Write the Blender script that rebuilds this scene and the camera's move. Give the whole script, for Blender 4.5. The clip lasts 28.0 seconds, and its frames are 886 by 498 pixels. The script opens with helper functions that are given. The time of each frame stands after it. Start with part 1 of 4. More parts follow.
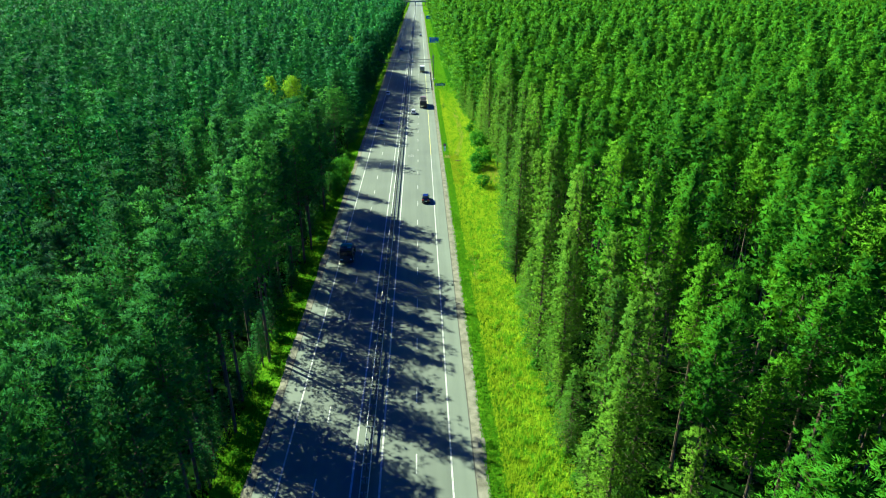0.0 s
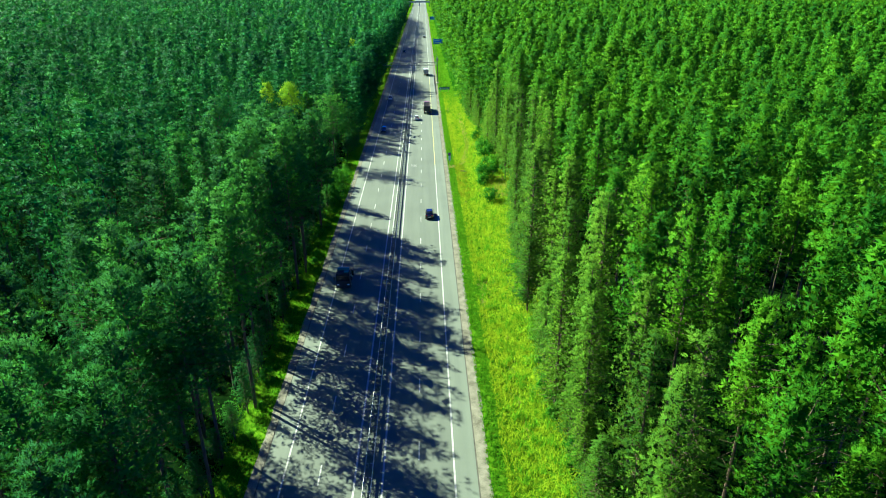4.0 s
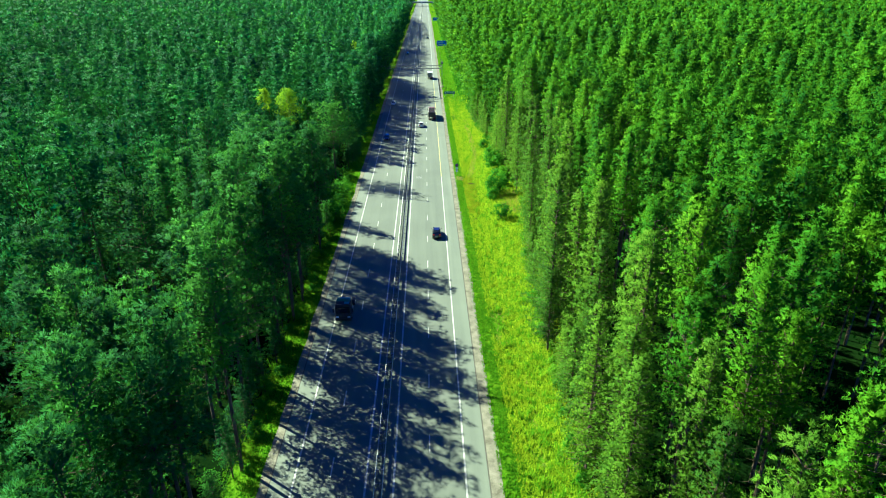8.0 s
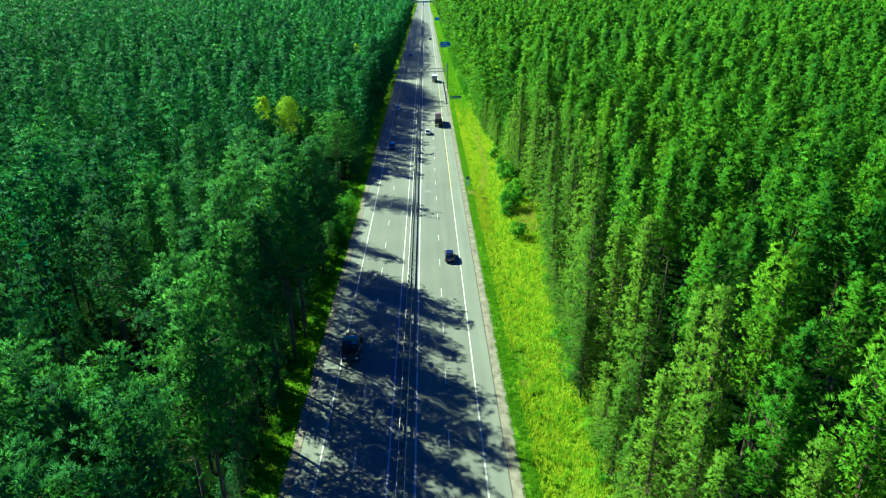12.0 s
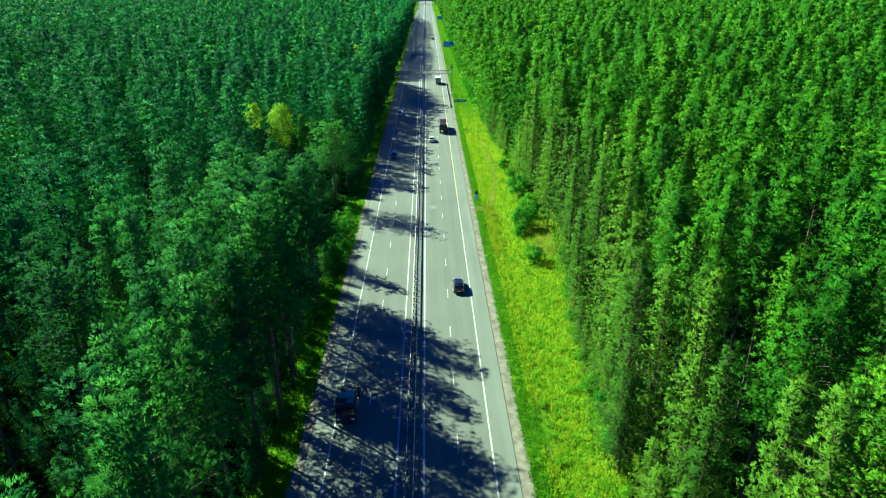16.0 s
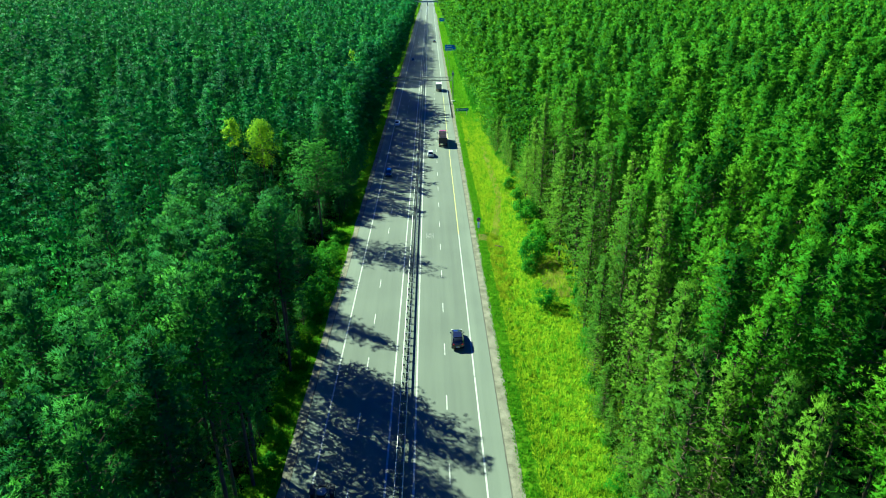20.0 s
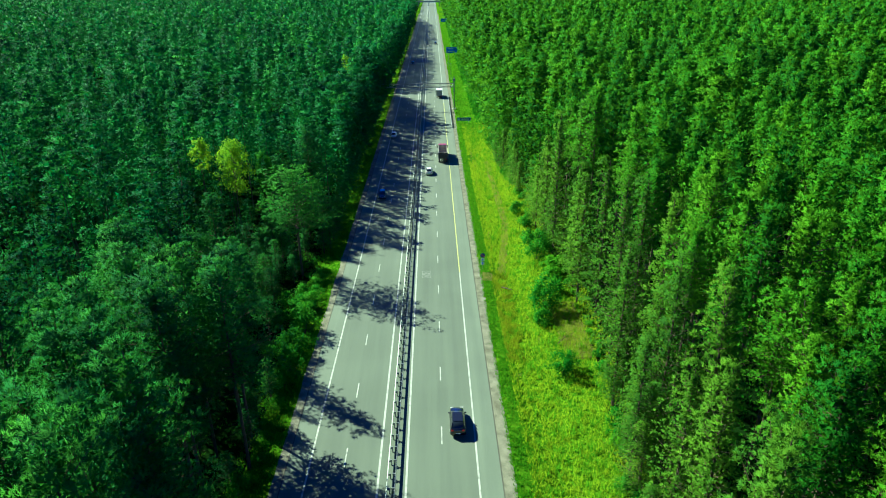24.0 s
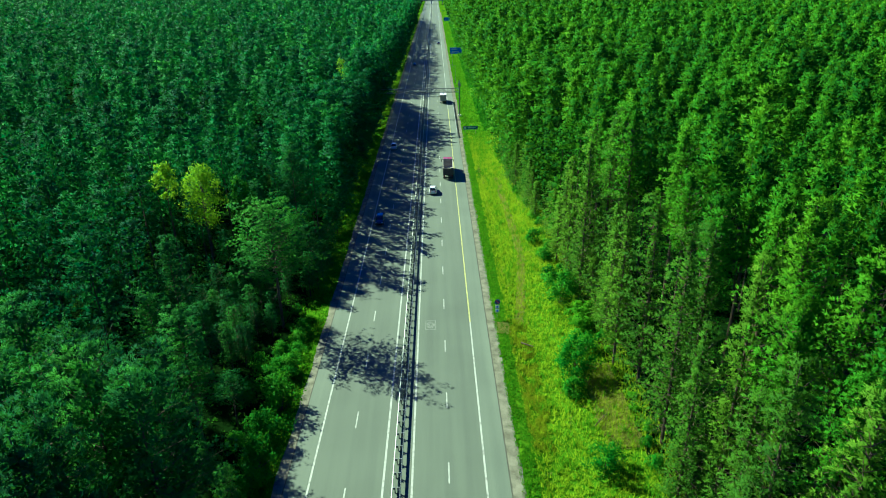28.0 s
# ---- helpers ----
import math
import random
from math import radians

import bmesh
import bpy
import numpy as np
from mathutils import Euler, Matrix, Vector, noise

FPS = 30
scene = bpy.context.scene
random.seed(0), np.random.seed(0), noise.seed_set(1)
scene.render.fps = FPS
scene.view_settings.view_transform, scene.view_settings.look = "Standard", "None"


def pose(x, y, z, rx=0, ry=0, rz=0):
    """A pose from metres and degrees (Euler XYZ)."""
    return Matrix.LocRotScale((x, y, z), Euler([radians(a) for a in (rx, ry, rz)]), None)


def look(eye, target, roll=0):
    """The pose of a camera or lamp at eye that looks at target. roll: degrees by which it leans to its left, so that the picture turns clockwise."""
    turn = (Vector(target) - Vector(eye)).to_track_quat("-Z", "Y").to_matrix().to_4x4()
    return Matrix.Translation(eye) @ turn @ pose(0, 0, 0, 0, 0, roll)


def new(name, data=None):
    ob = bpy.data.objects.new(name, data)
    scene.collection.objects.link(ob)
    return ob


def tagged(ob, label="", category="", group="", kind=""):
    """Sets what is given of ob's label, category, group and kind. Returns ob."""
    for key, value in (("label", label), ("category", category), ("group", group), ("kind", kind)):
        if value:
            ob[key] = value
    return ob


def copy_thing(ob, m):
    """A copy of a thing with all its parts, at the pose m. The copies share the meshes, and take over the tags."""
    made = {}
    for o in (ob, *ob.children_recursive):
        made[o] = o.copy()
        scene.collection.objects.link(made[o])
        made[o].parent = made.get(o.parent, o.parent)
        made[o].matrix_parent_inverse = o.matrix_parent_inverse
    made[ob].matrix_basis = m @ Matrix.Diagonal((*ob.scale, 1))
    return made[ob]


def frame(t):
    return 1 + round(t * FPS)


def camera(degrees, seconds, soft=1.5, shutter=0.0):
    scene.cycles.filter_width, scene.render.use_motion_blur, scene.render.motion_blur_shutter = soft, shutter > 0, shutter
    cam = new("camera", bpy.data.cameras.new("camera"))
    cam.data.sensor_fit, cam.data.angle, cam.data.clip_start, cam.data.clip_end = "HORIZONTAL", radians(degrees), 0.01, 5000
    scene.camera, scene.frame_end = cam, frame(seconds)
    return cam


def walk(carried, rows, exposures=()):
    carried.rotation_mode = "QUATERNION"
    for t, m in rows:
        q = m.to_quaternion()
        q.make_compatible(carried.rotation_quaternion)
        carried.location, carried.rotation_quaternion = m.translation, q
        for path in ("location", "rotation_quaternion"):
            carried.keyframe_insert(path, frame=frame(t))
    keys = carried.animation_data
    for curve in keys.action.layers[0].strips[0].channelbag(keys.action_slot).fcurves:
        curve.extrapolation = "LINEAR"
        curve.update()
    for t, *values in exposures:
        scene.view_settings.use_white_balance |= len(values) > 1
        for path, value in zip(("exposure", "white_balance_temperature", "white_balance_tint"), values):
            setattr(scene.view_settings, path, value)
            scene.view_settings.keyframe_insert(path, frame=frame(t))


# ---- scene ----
# The camera: a drone that glides north above a straight dual carriageway.
cam = camera(70.1, 28.0, 1.0)
PATH = [
    (0, pose(6.39, -46.32, 47.99, 66.53, 0.24, -2.01)),
    (3, pose(6.57, -39.05, 48.03, 66.54, 0.40, -1.77)),
    (6, pose(6.25, -31.06, 48.18, 66.54, 0.33, -1.55)),
    (9, pose(4.96, -22.95, 48.12, 66.57, 0.29, -1.51)),
    (12, pose(3.37, -14.88, 48.62, 66.47, 0.41, -1.51)),
    (15, pose(2.52, -5.00, 48.35, 66.38, 0.42, -1.43)),
    (18, pose(3.09, 6.74, 48.02, 66.32, 0.52, -1.28)),
    (21, pose(4.24, 19.73, 48.16, 66.46, 0.45, -1.09)),
    (23.5, pose(4.84, 31.17, 48.01, 66.42, 0.57, -0.99)),
    (26, pose(4.96, 42.95, 47.66, 66.26, 0.69, -0.83)),
    (28, pose(4.67, 52.42, 47.20, 66.26, 0.90, -0.76)),
]
EXPOSURE = [(0.0, 1.93, 5050, -3), (8.0, 2.10, 5050, -3), (15.0, 1.95, 4900, -8), (21.0, 1.87, 4850, -13), (28.0, 1.52, 4800, -16)]
walk(cam, PATH, EXPOSURE)

# ---- sky and sun ----
SUN_EL, SUN_AZ = 38.0, -52.0  # degrees above the horizon; clockwise from +y
world = bpy.data.worlds.new("sky")
scene.world = world
world.use_nodes = True
wn = world.node_tree.nodes
sky = wn.new("ShaderNodeTexSky")
sky.sky_type = "NISHITA"
sky.sun_disc = False
sky.air_density, sky.dust_density, sky.ozone_density = 0.40, 0.0, 8.0
sky.sun_elevation, sky.sun_rotation = radians(SUN_EL), radians(SUN_AZ)
deep = wn.new("ShaderNodeMix")  # a deep, clean blue sky
deep.data_type, deep.blend_type = "RGBA", "MULTIPLY"
deep.inputs[0].default_value, deep.inputs[7].default_value = 1.0, (0.30, 0.55, 1.35, 1)
world.node_tree.links.new(sky.outputs[0], deep.inputs[6])
world.node_tree.links.new(deep.outputs[2], wn["Background"].inputs["Color"])
wn["Background"].inputs["Strength"].default_value = 0.05
sun = new("sun", bpy.data.lights.new("sun", "SUN"))
sun.data.energy, sun.data.angle, sun.data.color = 5.0, radians(0.5), (1.0, 0.90, 0.55)
TO_SUN = Vector((math.sin(radians(SUN_AZ)) * math.cos(radians(SUN_EL)), math.cos(radians(SUN_AZ)) * math.cos(radians(SUN_EL)), math.sin(radians(SUN_EL))))
sun.matrix_world = look(TO_SUN * 200, (0, 0, 0))


# ---- materials ----
def material(name, rough=0.8, metal=0.0):
    m = bpy.data.materials.new(name)
    m.use_nodes = True
    b = m.node_tree.nodes["Principled BSDF"]
    b.inputs["Roughness"].default_value, b.inputs["Metallic"].default_value = rough, metal
    return m, m.node_tree.nodes, m.node_tree.links, b


def noise_node(n, l, scale, detail=3.0, vector=None):
    t = n.new("ShaderNodeTexNoise")
    t.inputs["Scale"].default_value, t.inputs["Detail"].default_value = scale, detail
    if vector is not None:
        l.new(vector, t.inputs["Vector"])
    return t.outputs["Fac"]


def ramp(n, l, fac, stops):
    r = n.new("ShaderNodeValToRGB")
    e = r.color_ramp.elements
    while len(e) < len(stops):
        e.new(0.5)
    for k, (p, c) in zip(e, stops):
        k.position, k.color = p, (*c, 1)
    l.new(fac, r.inputs["Fac"])
    return r.outputs["Color"]


def mix(n, l, fac, a, b, kind="MIX"):
    m = n.new("ShaderNodeMix")
    m.data_type, m.blend_type = "RGBA", kind
    for sock, v in ((m.inputs[0], fac), (m.inputs[6], a), (m.inputs[7], b)):
        if isinstance(v, (int, float)):
            sock.default_value = v
        elif isinstance(v, tuple):
            sock.default_value = (*v, 1)
        else:
            l.new(v, sock)
    return m.outputs[2]


def place(n):
    return n.new("ShaderNodeNewGeometry").outputs["Position"]


def bump(n, l, b, fac, strength, distance):
    k = n.new("ShaderNodeBump")
    k.inputs["Strength"].default_value, k.inputs["Distance"].default_value = strength, distance
    l.new(fac, k.inputs["Height"])
    l.new(k.outputs[0], b.inputs["Normal"])


def two_tone(name, dark, light, scale, rough=0.8, metal=0.0, fine=0.0, relief=0.0):
    """Two colours mixed by a coarse and a fine noise in world space."""
    m, n, l, b = material(name, rough, metal)
    p = place(n)
    f = mix(n, l, 0.4, noise_node(n, l, scale, 3, p), noise_node(n, l, fine or scale * 9, 3, p))
    l.new(ramp(n, l, f, [(0.35, dark), (0.65, light)]), b.inputs["Base Color"])
    if relief:
        bump(n, l, b, noise_node(n, l, fine or scale * 9, 4, p), 0.6, relief)
    return m


def plain(name, colour, rough=0.5, metal=0.0, coat=0.0):
    m, n, l, b = material(name, rough, metal)
    f = noise_node(n, l, 3.0, 4, n.new("ShaderNodeTexCoord").outputs["Object"])
    l.new(mix(n, l, f, tuple(c * 0.86 for c in colour), tuple(min(1, c * 1.1) for c in colour)), b.inputs["Base Color"])
    b.inputs["Coat Weight"].default_value = coat
    return m


def foliage(name, dark, mid, light, glow=0.3, tree=0.30):
    """Leaves or needles: tone changes from tree to tree and from tuft to tuft; some light passes through."""
    m, n, l, b = material(name, 0.75)
    g = n.new("ShaderNodeNewGeometry")
    o = n.new("ShaderNodeObjectInfo")
    coarse = noise_node(n, l, tree, 2, g.outputs["Position"])
    wide = noise_node(n, l, tree * 0.12, 2, g.outputs["Position"])
    f = mix(n, l, 0.06, mix(n, l, 0.35, coarse, wide), g.outputs["Random Per Island"])
    own = n.new("ShaderNodeAttribute")  # each tree of a joined forest has its own tone
    own.attribute_name = "tone"
    f = mix(n, l, 0.2, mix(n, l, 0.38, f, own.outputs["Fac"]), o.outputs["Random"])
    f = mix(n, l, 0.16, f, noise_node(n, l, 1.3, 3, g.outputs["Position"]))
    c = ramp(n, l, f, [(0.39, dark), (0.5, mid), (0.62, light)])
    l.new(c, b.inputs["Base Color"])
    b.inputs["Specular IOR Level"].default_value = 0.05
    t = n.new("ShaderNodeBsdfTranslucent")
    l.new(mix(n, l, 0.5, c, tuple(min(1.0, v * 1.6) for v in light)), t.inputs["Color"])
    s = n.new("ShaderNodeMixShader")
    s.inputs[0].default_value = glow
    l.new(b.outputs[0], s.inputs[1])
    l.new(t.outputs[0], s.inputs[2])
    l.new(s.outputs[0], n["Material Output"].inputs["Surface"])
    return m


def asphalt_material(name, k=1.0):
    m, n, l, b = material(name, 0.85)
    g = n.new("ShaderNodeMapping")
    l.new(place(n), g.inputs["Vector"])
    g.inputs["Scale"].default_value = (1.0, 0.035, 1.0)
    lanes = noise_node(n, l, 0.75, 4, g.outputs[0])
    patch = noise_node(n, l, 0.09, 4, place(n))
    grain = noise_node(n, l, 9.0, 4, place(n))
    c = ramp(n, l, lanes, [(0.3, (0.085, 0.088, 0.082)), (0.7, (0.135, 0.137, 0.122))])
    c = mix(n, l, 0.35, c, ramp(n, l, patch, [(0.35, (0.085, 0.088, 0.082)), (0.65, (0.14, 0.142, 0.13))]))
    c = mix(n, l, 0.18, c, ramp(n, l, grain, [(0.35, (0.05, 0.05, 0.05)), (0.65, (0.19, 0.19, 0.18))]))
    l.new(mix(n, l, 1.0, c, (k * 0.78, k * 0.88, k * 0.75), "MULTIPLY"), b.inputs["Base Color"])
    bump(n, l, b, noise_node(n, l, 40.0, 3, place(n)), 0.5, 0.01)
    return m


def paint_material(name, colour):
    """Road paint, worn through in spots."""
    m, n, l, b = material(name, 0.7)
    w = noise_node(n, l, 2.2, 5, place(n))
    l.new(ramp(n, l, w, [(0.3, tuple(c * 0.45 for c in colour)), (0.5, colour)]), b.inputs["Base Color"])
    return m


ASPHALT = asphalt_material("asphalt", 1.08)
PALE_ASPHALT = asphalt_material("shoulder_asphalt", 1.30)
PAINT = paint_material("road_paint_white", (0.36, 0.36, 0.33))
YELLOW = paint_material("road_paint_yellow", (0.40, 0.38, 0.13))
FAINT = paint_material("road_paint_faint", (0.22, 0.225, 0.2))
GRAVEL = two_tone("gravel", (0.10, 0.095, 0.07), (0.24, 0.225, 0.175), 0.8, 0.95, 0, 9.0, 0.03)
SOIL = two_tone("joint_soil", (0.035, 0.032, 0.025), (0.10, 0.09, 0.07), 1.5, 0.95)
GROUND = two_tone("verge_turf", (0.045, 0.12, 0.002), (0.10, 0.19, 0.003), 0.35, 0.95, 0, 3.0, 0.1)
# litter coloured close to black: the deep shade below the crowns is included
SHADE_DARK_FLOOR = two_tone("shade_darkened_litter", (0.003, 0.010, 0.002), (0.008, 0.02, 0.003), 0.3, 0.95, 0, 3.0, 0.1)
for ground_material in (GROUND, SHADE_DARK_FLOOR, GRAVEL):  # dull, crumbly surfaces have no sheen
    ground_material.node_tree.nodes["Principled BSDF"].inputs["Specular IOR Level"].default_value = 0.0
SHORT = foliage("short_grass_blades", (0.055, 0.19, 0.002), (0.10, 0.27, 0.002), (0.17, 0.33, 0.003), 0.4, 0.5)
GRASS = foliage("grass_blades", (0.065, 0.20, 0.002), (0.10, 0.26, 0.002), (0.15, 0.32, 0.003), 0.35, 0.25)
MEADOW = foliage("tall_grass_blades", (0.15, 0.29, 0.002), (0.24, 0.37, 0.002), (0.35, 0.43, 0.004), 0.45, 0.25)
STRAW = foliage("dry_grass_blades", (0.18, 0.21, 0.03), (0.28, 0.27, 0.06), (0.40, 0.34, 0.12), 0.3, 0.5)
RUSTY = foliage("rusty_weeds", (0.14, 0.23, 0.003), (0.20, 0.28, 0.004), (0.30, 0.30, 0.01), 0.35, 0.6)
NEEDLES = foliage("pine_needles", (0.020, 0.090, 0.006), (0.054, 0.180, 0.004), (0.110, 0.245, 0.003), 0.25)
BORDER_NEEDLES = foliage("border_pine_needles", (0.032, 0.092, 0.010), (0.072, 0.170, 0.010), (0.130, 0.245, 0.010), 0.28)
# old pines: bluish shade of their road-facing sides is partly put into this colour
SHADE_TINT_OLD_NEEDLES = foliage("shade_tinted_old_pine_needles", (0.010, 0.052, 0.019), (0.030, 0.128, 0.023), (0.078, 0.232, 0.016), 0.20)
# same western pines farther off, with distance haze mixed into the needle colour
HAZE_TINT_NEEDLES = foliage("haze_tinted_pine_needles", (0.006, 0.048, 0.022), (0.022, 0.124, 0.028), (0.064, 0.228, 0.019), 0.16)
LEAVES = foliage("bush_leaves", (0.015, 0.095, 0.004), (0.04, 0.17, 0.005), (0.10, 0.26, 0.006), 0.32, 0.6)
LIME = foliage("lime_green_leaves", (0.09, 0.24, 0.002), (0.17, 0.34, 0.002), (0.27, 0.42, 0.003), 0.42, 0.6)
BARK = two_tone("pine_bark", (0.035, 0.024, 0.016), (0.11, 0.07, 0.042), 0.7, 0.95, 0, 6.0, 0.04)
STEEL = plain("galvanised_steel", (0.38, 0.39, 0.38), 0.6, 0.6)
GREY_METAL = plain("painted_grey_metal", (0.17, 0.18, 0.19), 0.5, 0.3)
CONCRETE = two_tone("weathered_concrete", (0.30, 0.29, 0.27), (0.48, 0.47, 0.43), 0.5, 0.9, 0, 5.0)
BLUE = plain("sign_blue", (0.02, 0.15, 0.85), 0.35)
DEEP_BLUE = plain("sign_deep_blue", (0.01, 0.02, 0.22), 0.35)
TEAL = plain("board_dark_teal", (0.01, 0.09, 0.16), 0.4)
RED = plain("sign_red", (0.5, 0.02, 0.02), 0.4)
WHITE = plain("sign_white", (0.75, 0.76, 0.76), 0.45)
RUBBER = plain("tyre_rubber", (0.018, 0.018, 0.018), 0.85)
RIM = plain("alloy_rim", (0.45, 0.45, 0.46), 0.35, 0.8)
GLASS = plain("dark_car_glass", (0.012, 0.015, 0.018), 0.08, 0.0, 0.5)
LAMP_RED = plain("tail_lamp_red", (0.4, 0.01, 0.01), 0.25)
LAMP_CLEAR = plain("headlamp_clear", (0.75, 0.76, 0.78), 0.15)
CHASSIS = plain("chassis_black", (0.02, 0.02, 0.022), 0.7)
CAB_RED = plain("truck_cab_red", (0.32, 0.008, 0.03), 0.35, 0.0, 0.6)
CAB_GREEN = plain("tractor_green", (0.01, 0.16, 0.10), 0.35, 0.0, 0.6)
BED_DARK = plain("dumper_tailgate_dark", (0.03, 0.03, 0.035), 0.6)
BED_PALE = two_tone("dumper_body_worn", (0.22, 0.19, 0.16), (0.48, 0.44, 0.38), 0.9, 0.6, 0.2)
SAND = two_tone("sand_load", (0.38, 0.36, 0.29), (0.52, 0.50, 0.42), 0.8, 0.95, 0, 6.0, 0.03)
BOX_GREY = plain("box_body_grey", (0.33, 0.31, 0.27), 0.5)
BOX_WHITE = plain("box_cab_white", (0.72, 0.72, 0.68), 0.35, 0.0, 0.4)
CAR_BLACK = plain("car_black", (0.012, 0.013, 0.02), 0.25, 0.2, 0.8)
CAR_NAVY = plain("car_navy", (0.01, 0.015, 0.05), 0.25, 0.2, 0.8)
CAR_WHITE = plain("car_white", (0.72, 0.73, 0.70), 0.3, 0.0, 0.7)
CAR_SILVER = plain("car_silver", (0.42, 0.44, 0.45), 0.3, 0.6, 0.6)


# ---- shape helpers ----
def part(name, bm, mat, parent=None, label="", at=None, smooth=False):
    """Links a bmesh as one mesh object under a thing or a part."""
    me = bpy.data.meshes.new(name)
    bm.to_mesh(me)
    bm.free()
    return part_of(name, me, mat, parent, label, at, smooth)


def part_of(name, me, mat, parent=None, label="", at=None, smooth=False):
    if mat is not None and not me.materials:
        me.materials.append(mat)
    if smooth:
        me.polygons.foreach_set("use_smooth", [True] * len(me.polygons))
    ob = new(name, me)
    if parent is not None:
        ob.parent = parent
    if at is not None:
        ob.matrix_basis = at
    if label:
        tagged(ob, label)
    return ob


def thing(name, label, category, at=None, group="", kind=""):
    ob = new(name)
    ob.empty_display_size = 0.3
    if at is not None:
        ob.matrix_basis = at
    return tagged(ob, label, category, group, kind)


def box(bm, size, at=(0, 0, 0), bevel=0.0, turn=None, top=(1.0, 1.0), shift=0.0):
    """A box of that size about at; its top face may taper and shift along y."""
    r = bmesh.ops.create_cube(bm, size=1.0)
    vs = r["verts"]
    for v in vs:
        k = v.co.z > 0
        v.co = Vector((v.co.x * size[0] * (top[0] if k else 1), v.co.y * size[1] * (top[1] if k else 1) + (shift if k else 0), v.co.z * size[2]))
    if bevel:
        es = list({e for v in vs for e in v.link_edges})
        vs = bmesh.ops.bevel(bm, geom=es, offset=bevel, segments=2, affect="EDGES", profile=0.6)["verts"]
    m = Matrix.Translation(at) @ (turn or Matrix())
    bmesh.ops.transform(bm, matrix=m, verts=list(vs))
    return bm


def tube(bm, a, b, r1, r2=None, sides=8):
    """A tapered round bar from a to b."""
    a, b = Vector(a), Vector(b)
    d = b - a
    m = Matrix.Translation((a + b) / 2) @ d.to_track_quat("Z", "Y").to_matrix().to_4x4()
    bmesh.ops.create_cone(bm, cap_ends=True, segments=sides, radius1=r1, radius2=r1 if r2 is None else r2, depth=d.length, matrix=m)
    return bm


def extrude_profile(bm, profile, y0, y1):
    """A closed x-z outline drawn out along y."""
    a = [bm.verts.new((x, y0, z)) for x, z in profile]
    b = [bm.verts.new((x, y1, z)) for x, z in profile]
    k = len(profile)
    for i in range(k):
        bm.faces.new((a[i], a[(i + 1) % k], b[(i + 1) % k], b[i]))
    bm.faces.new(a[::-1])
    bm.faces.new(b)
    bmesh.ops.recalc_face_normals(bm, faces=bm.faces)
    return bm


def tri_mesh(name, verts, mat, facing=None, tone=None):
    """A mesh of loose triangles from an array of corners, three to a triangle; facing gives soft normals to foliage."""
    v = np.asarray(verts, dtype=np.float32).reshape(-1, 3)
    me = bpy.data.meshes.new(name)
    k = len(v)
    me.vertices.add(k)
    me.vertices.foreach_set("co", v.ravel())
    me.loops.add(k)
    me.loops.foreach_set("vertex_index", np.arange(k, dtype=np.int32))
    me.polygons.add(k // 3)
    me.polygons.foreach_set("loop_start", np.arange(0, k, 3, dtype=np.int32))
    me.materials.append(mat)
    me.update(calc_edges=True)
    me.attributes.new("tone", "FLOAT", "POINT").data.foreach_set("value", np.full(k, 0.5, np.float32) if tone is None else np.asarray(tone, np.float32))
    if facing is not None:
        me.normals_split_custom_set_from_vertices(np.asarray(facing, dtype=np.float32).reshape(-1, 3))
    return me


# ---- ground and road ----
ROAD_S, ROAD_N = -150.0, 1500.0


def ground_height(x):
    """Cross profile: the road's bed, the ditch of the verge, the forest floor."""
    if x > 12.5:
        return float(np.interp(x, [12.5, 13.2, 16.8, 18.5, 22.0, 30.0], [-0.12, -0.14, -0.75, -0.75, -0.35, -0.3]))
    if x < -12.0:
        return float(np.interp(-x, [12.0, 13.0, 15.0, 18.0, 30.0], [-0.12, -0.14, -0.6, -0.35, -0.3]))
    return -0.25


def east_border(y):
    return float(np.interp(y, [-60, 30, 60, 85, 105, 130, 150, 175, 196, 250, 400], [21.0, 21.0, 22.0, 24.0, 26.5, 26.5, 24.5, 24.5, 22.5, 20.5, 19.5]))


def build_ground():
    xs = [-3500, -1200, -600, -300, -150, -80, -50] + [-40 + 1.6 * i for i in range(17)] + [-12.6, -12.2, -11.9, 0, 12.3, 12.6, 13.0]
    xs += [13.4 + 1.3 * i for i in range(20)] + [45, 60, 90, 150, 300, 600, 1200, 3500]
    ys = [-3000, -1200, -400, -150] + [-80 + 4 * i for i in range(100)] + [330, 360, 400, 460, 540, 640, 800, 1000, 1300, 1800, 4500]
    v = []
    for y in ys:
        for x in xs:
            z = ground_height(x)
            if abs(x) > 13.2 and abs(x) < 500:
                z += 0.18 * noise.noise(Vector((x * 0.21, y * 0.21, 0)))
            v.append((x, y, z))
    w = len(xs)
    f = [(j * w + i, j * w + i + 1, (j + 1) * w + i + 1, (j + 1) * w + i) for j in range(len(ys) - 1) for i in range(w - 1)]
    me = bpy.data.meshes.new("ground")
    me.from_pydata(v, [], f)
    me.materials.append(GROUND)
    me.materials.append(SHADE_DARK_FLOOR)
    # turf between the borders, the shade-darkened litter beyond them
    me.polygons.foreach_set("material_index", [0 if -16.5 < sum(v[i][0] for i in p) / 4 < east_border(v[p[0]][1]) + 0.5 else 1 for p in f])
    ob = new("ground", me)
    return tagged(ob, "bright green verge turf and dark pine forest floor", "ground", kind="structure")


build_ground()
bm = bmesh.new()
box(bm, (22.9, ROAD_N - ROAD_S, 0.3), (0.0, (ROAD_S + ROAD_N) / 2, -0.15))
road = part("road", bm, ASPHALT)
tagged(road, "pale grey worn asphalt dual carriageway with shaded and sunlit stretches", "road", kind="structure")


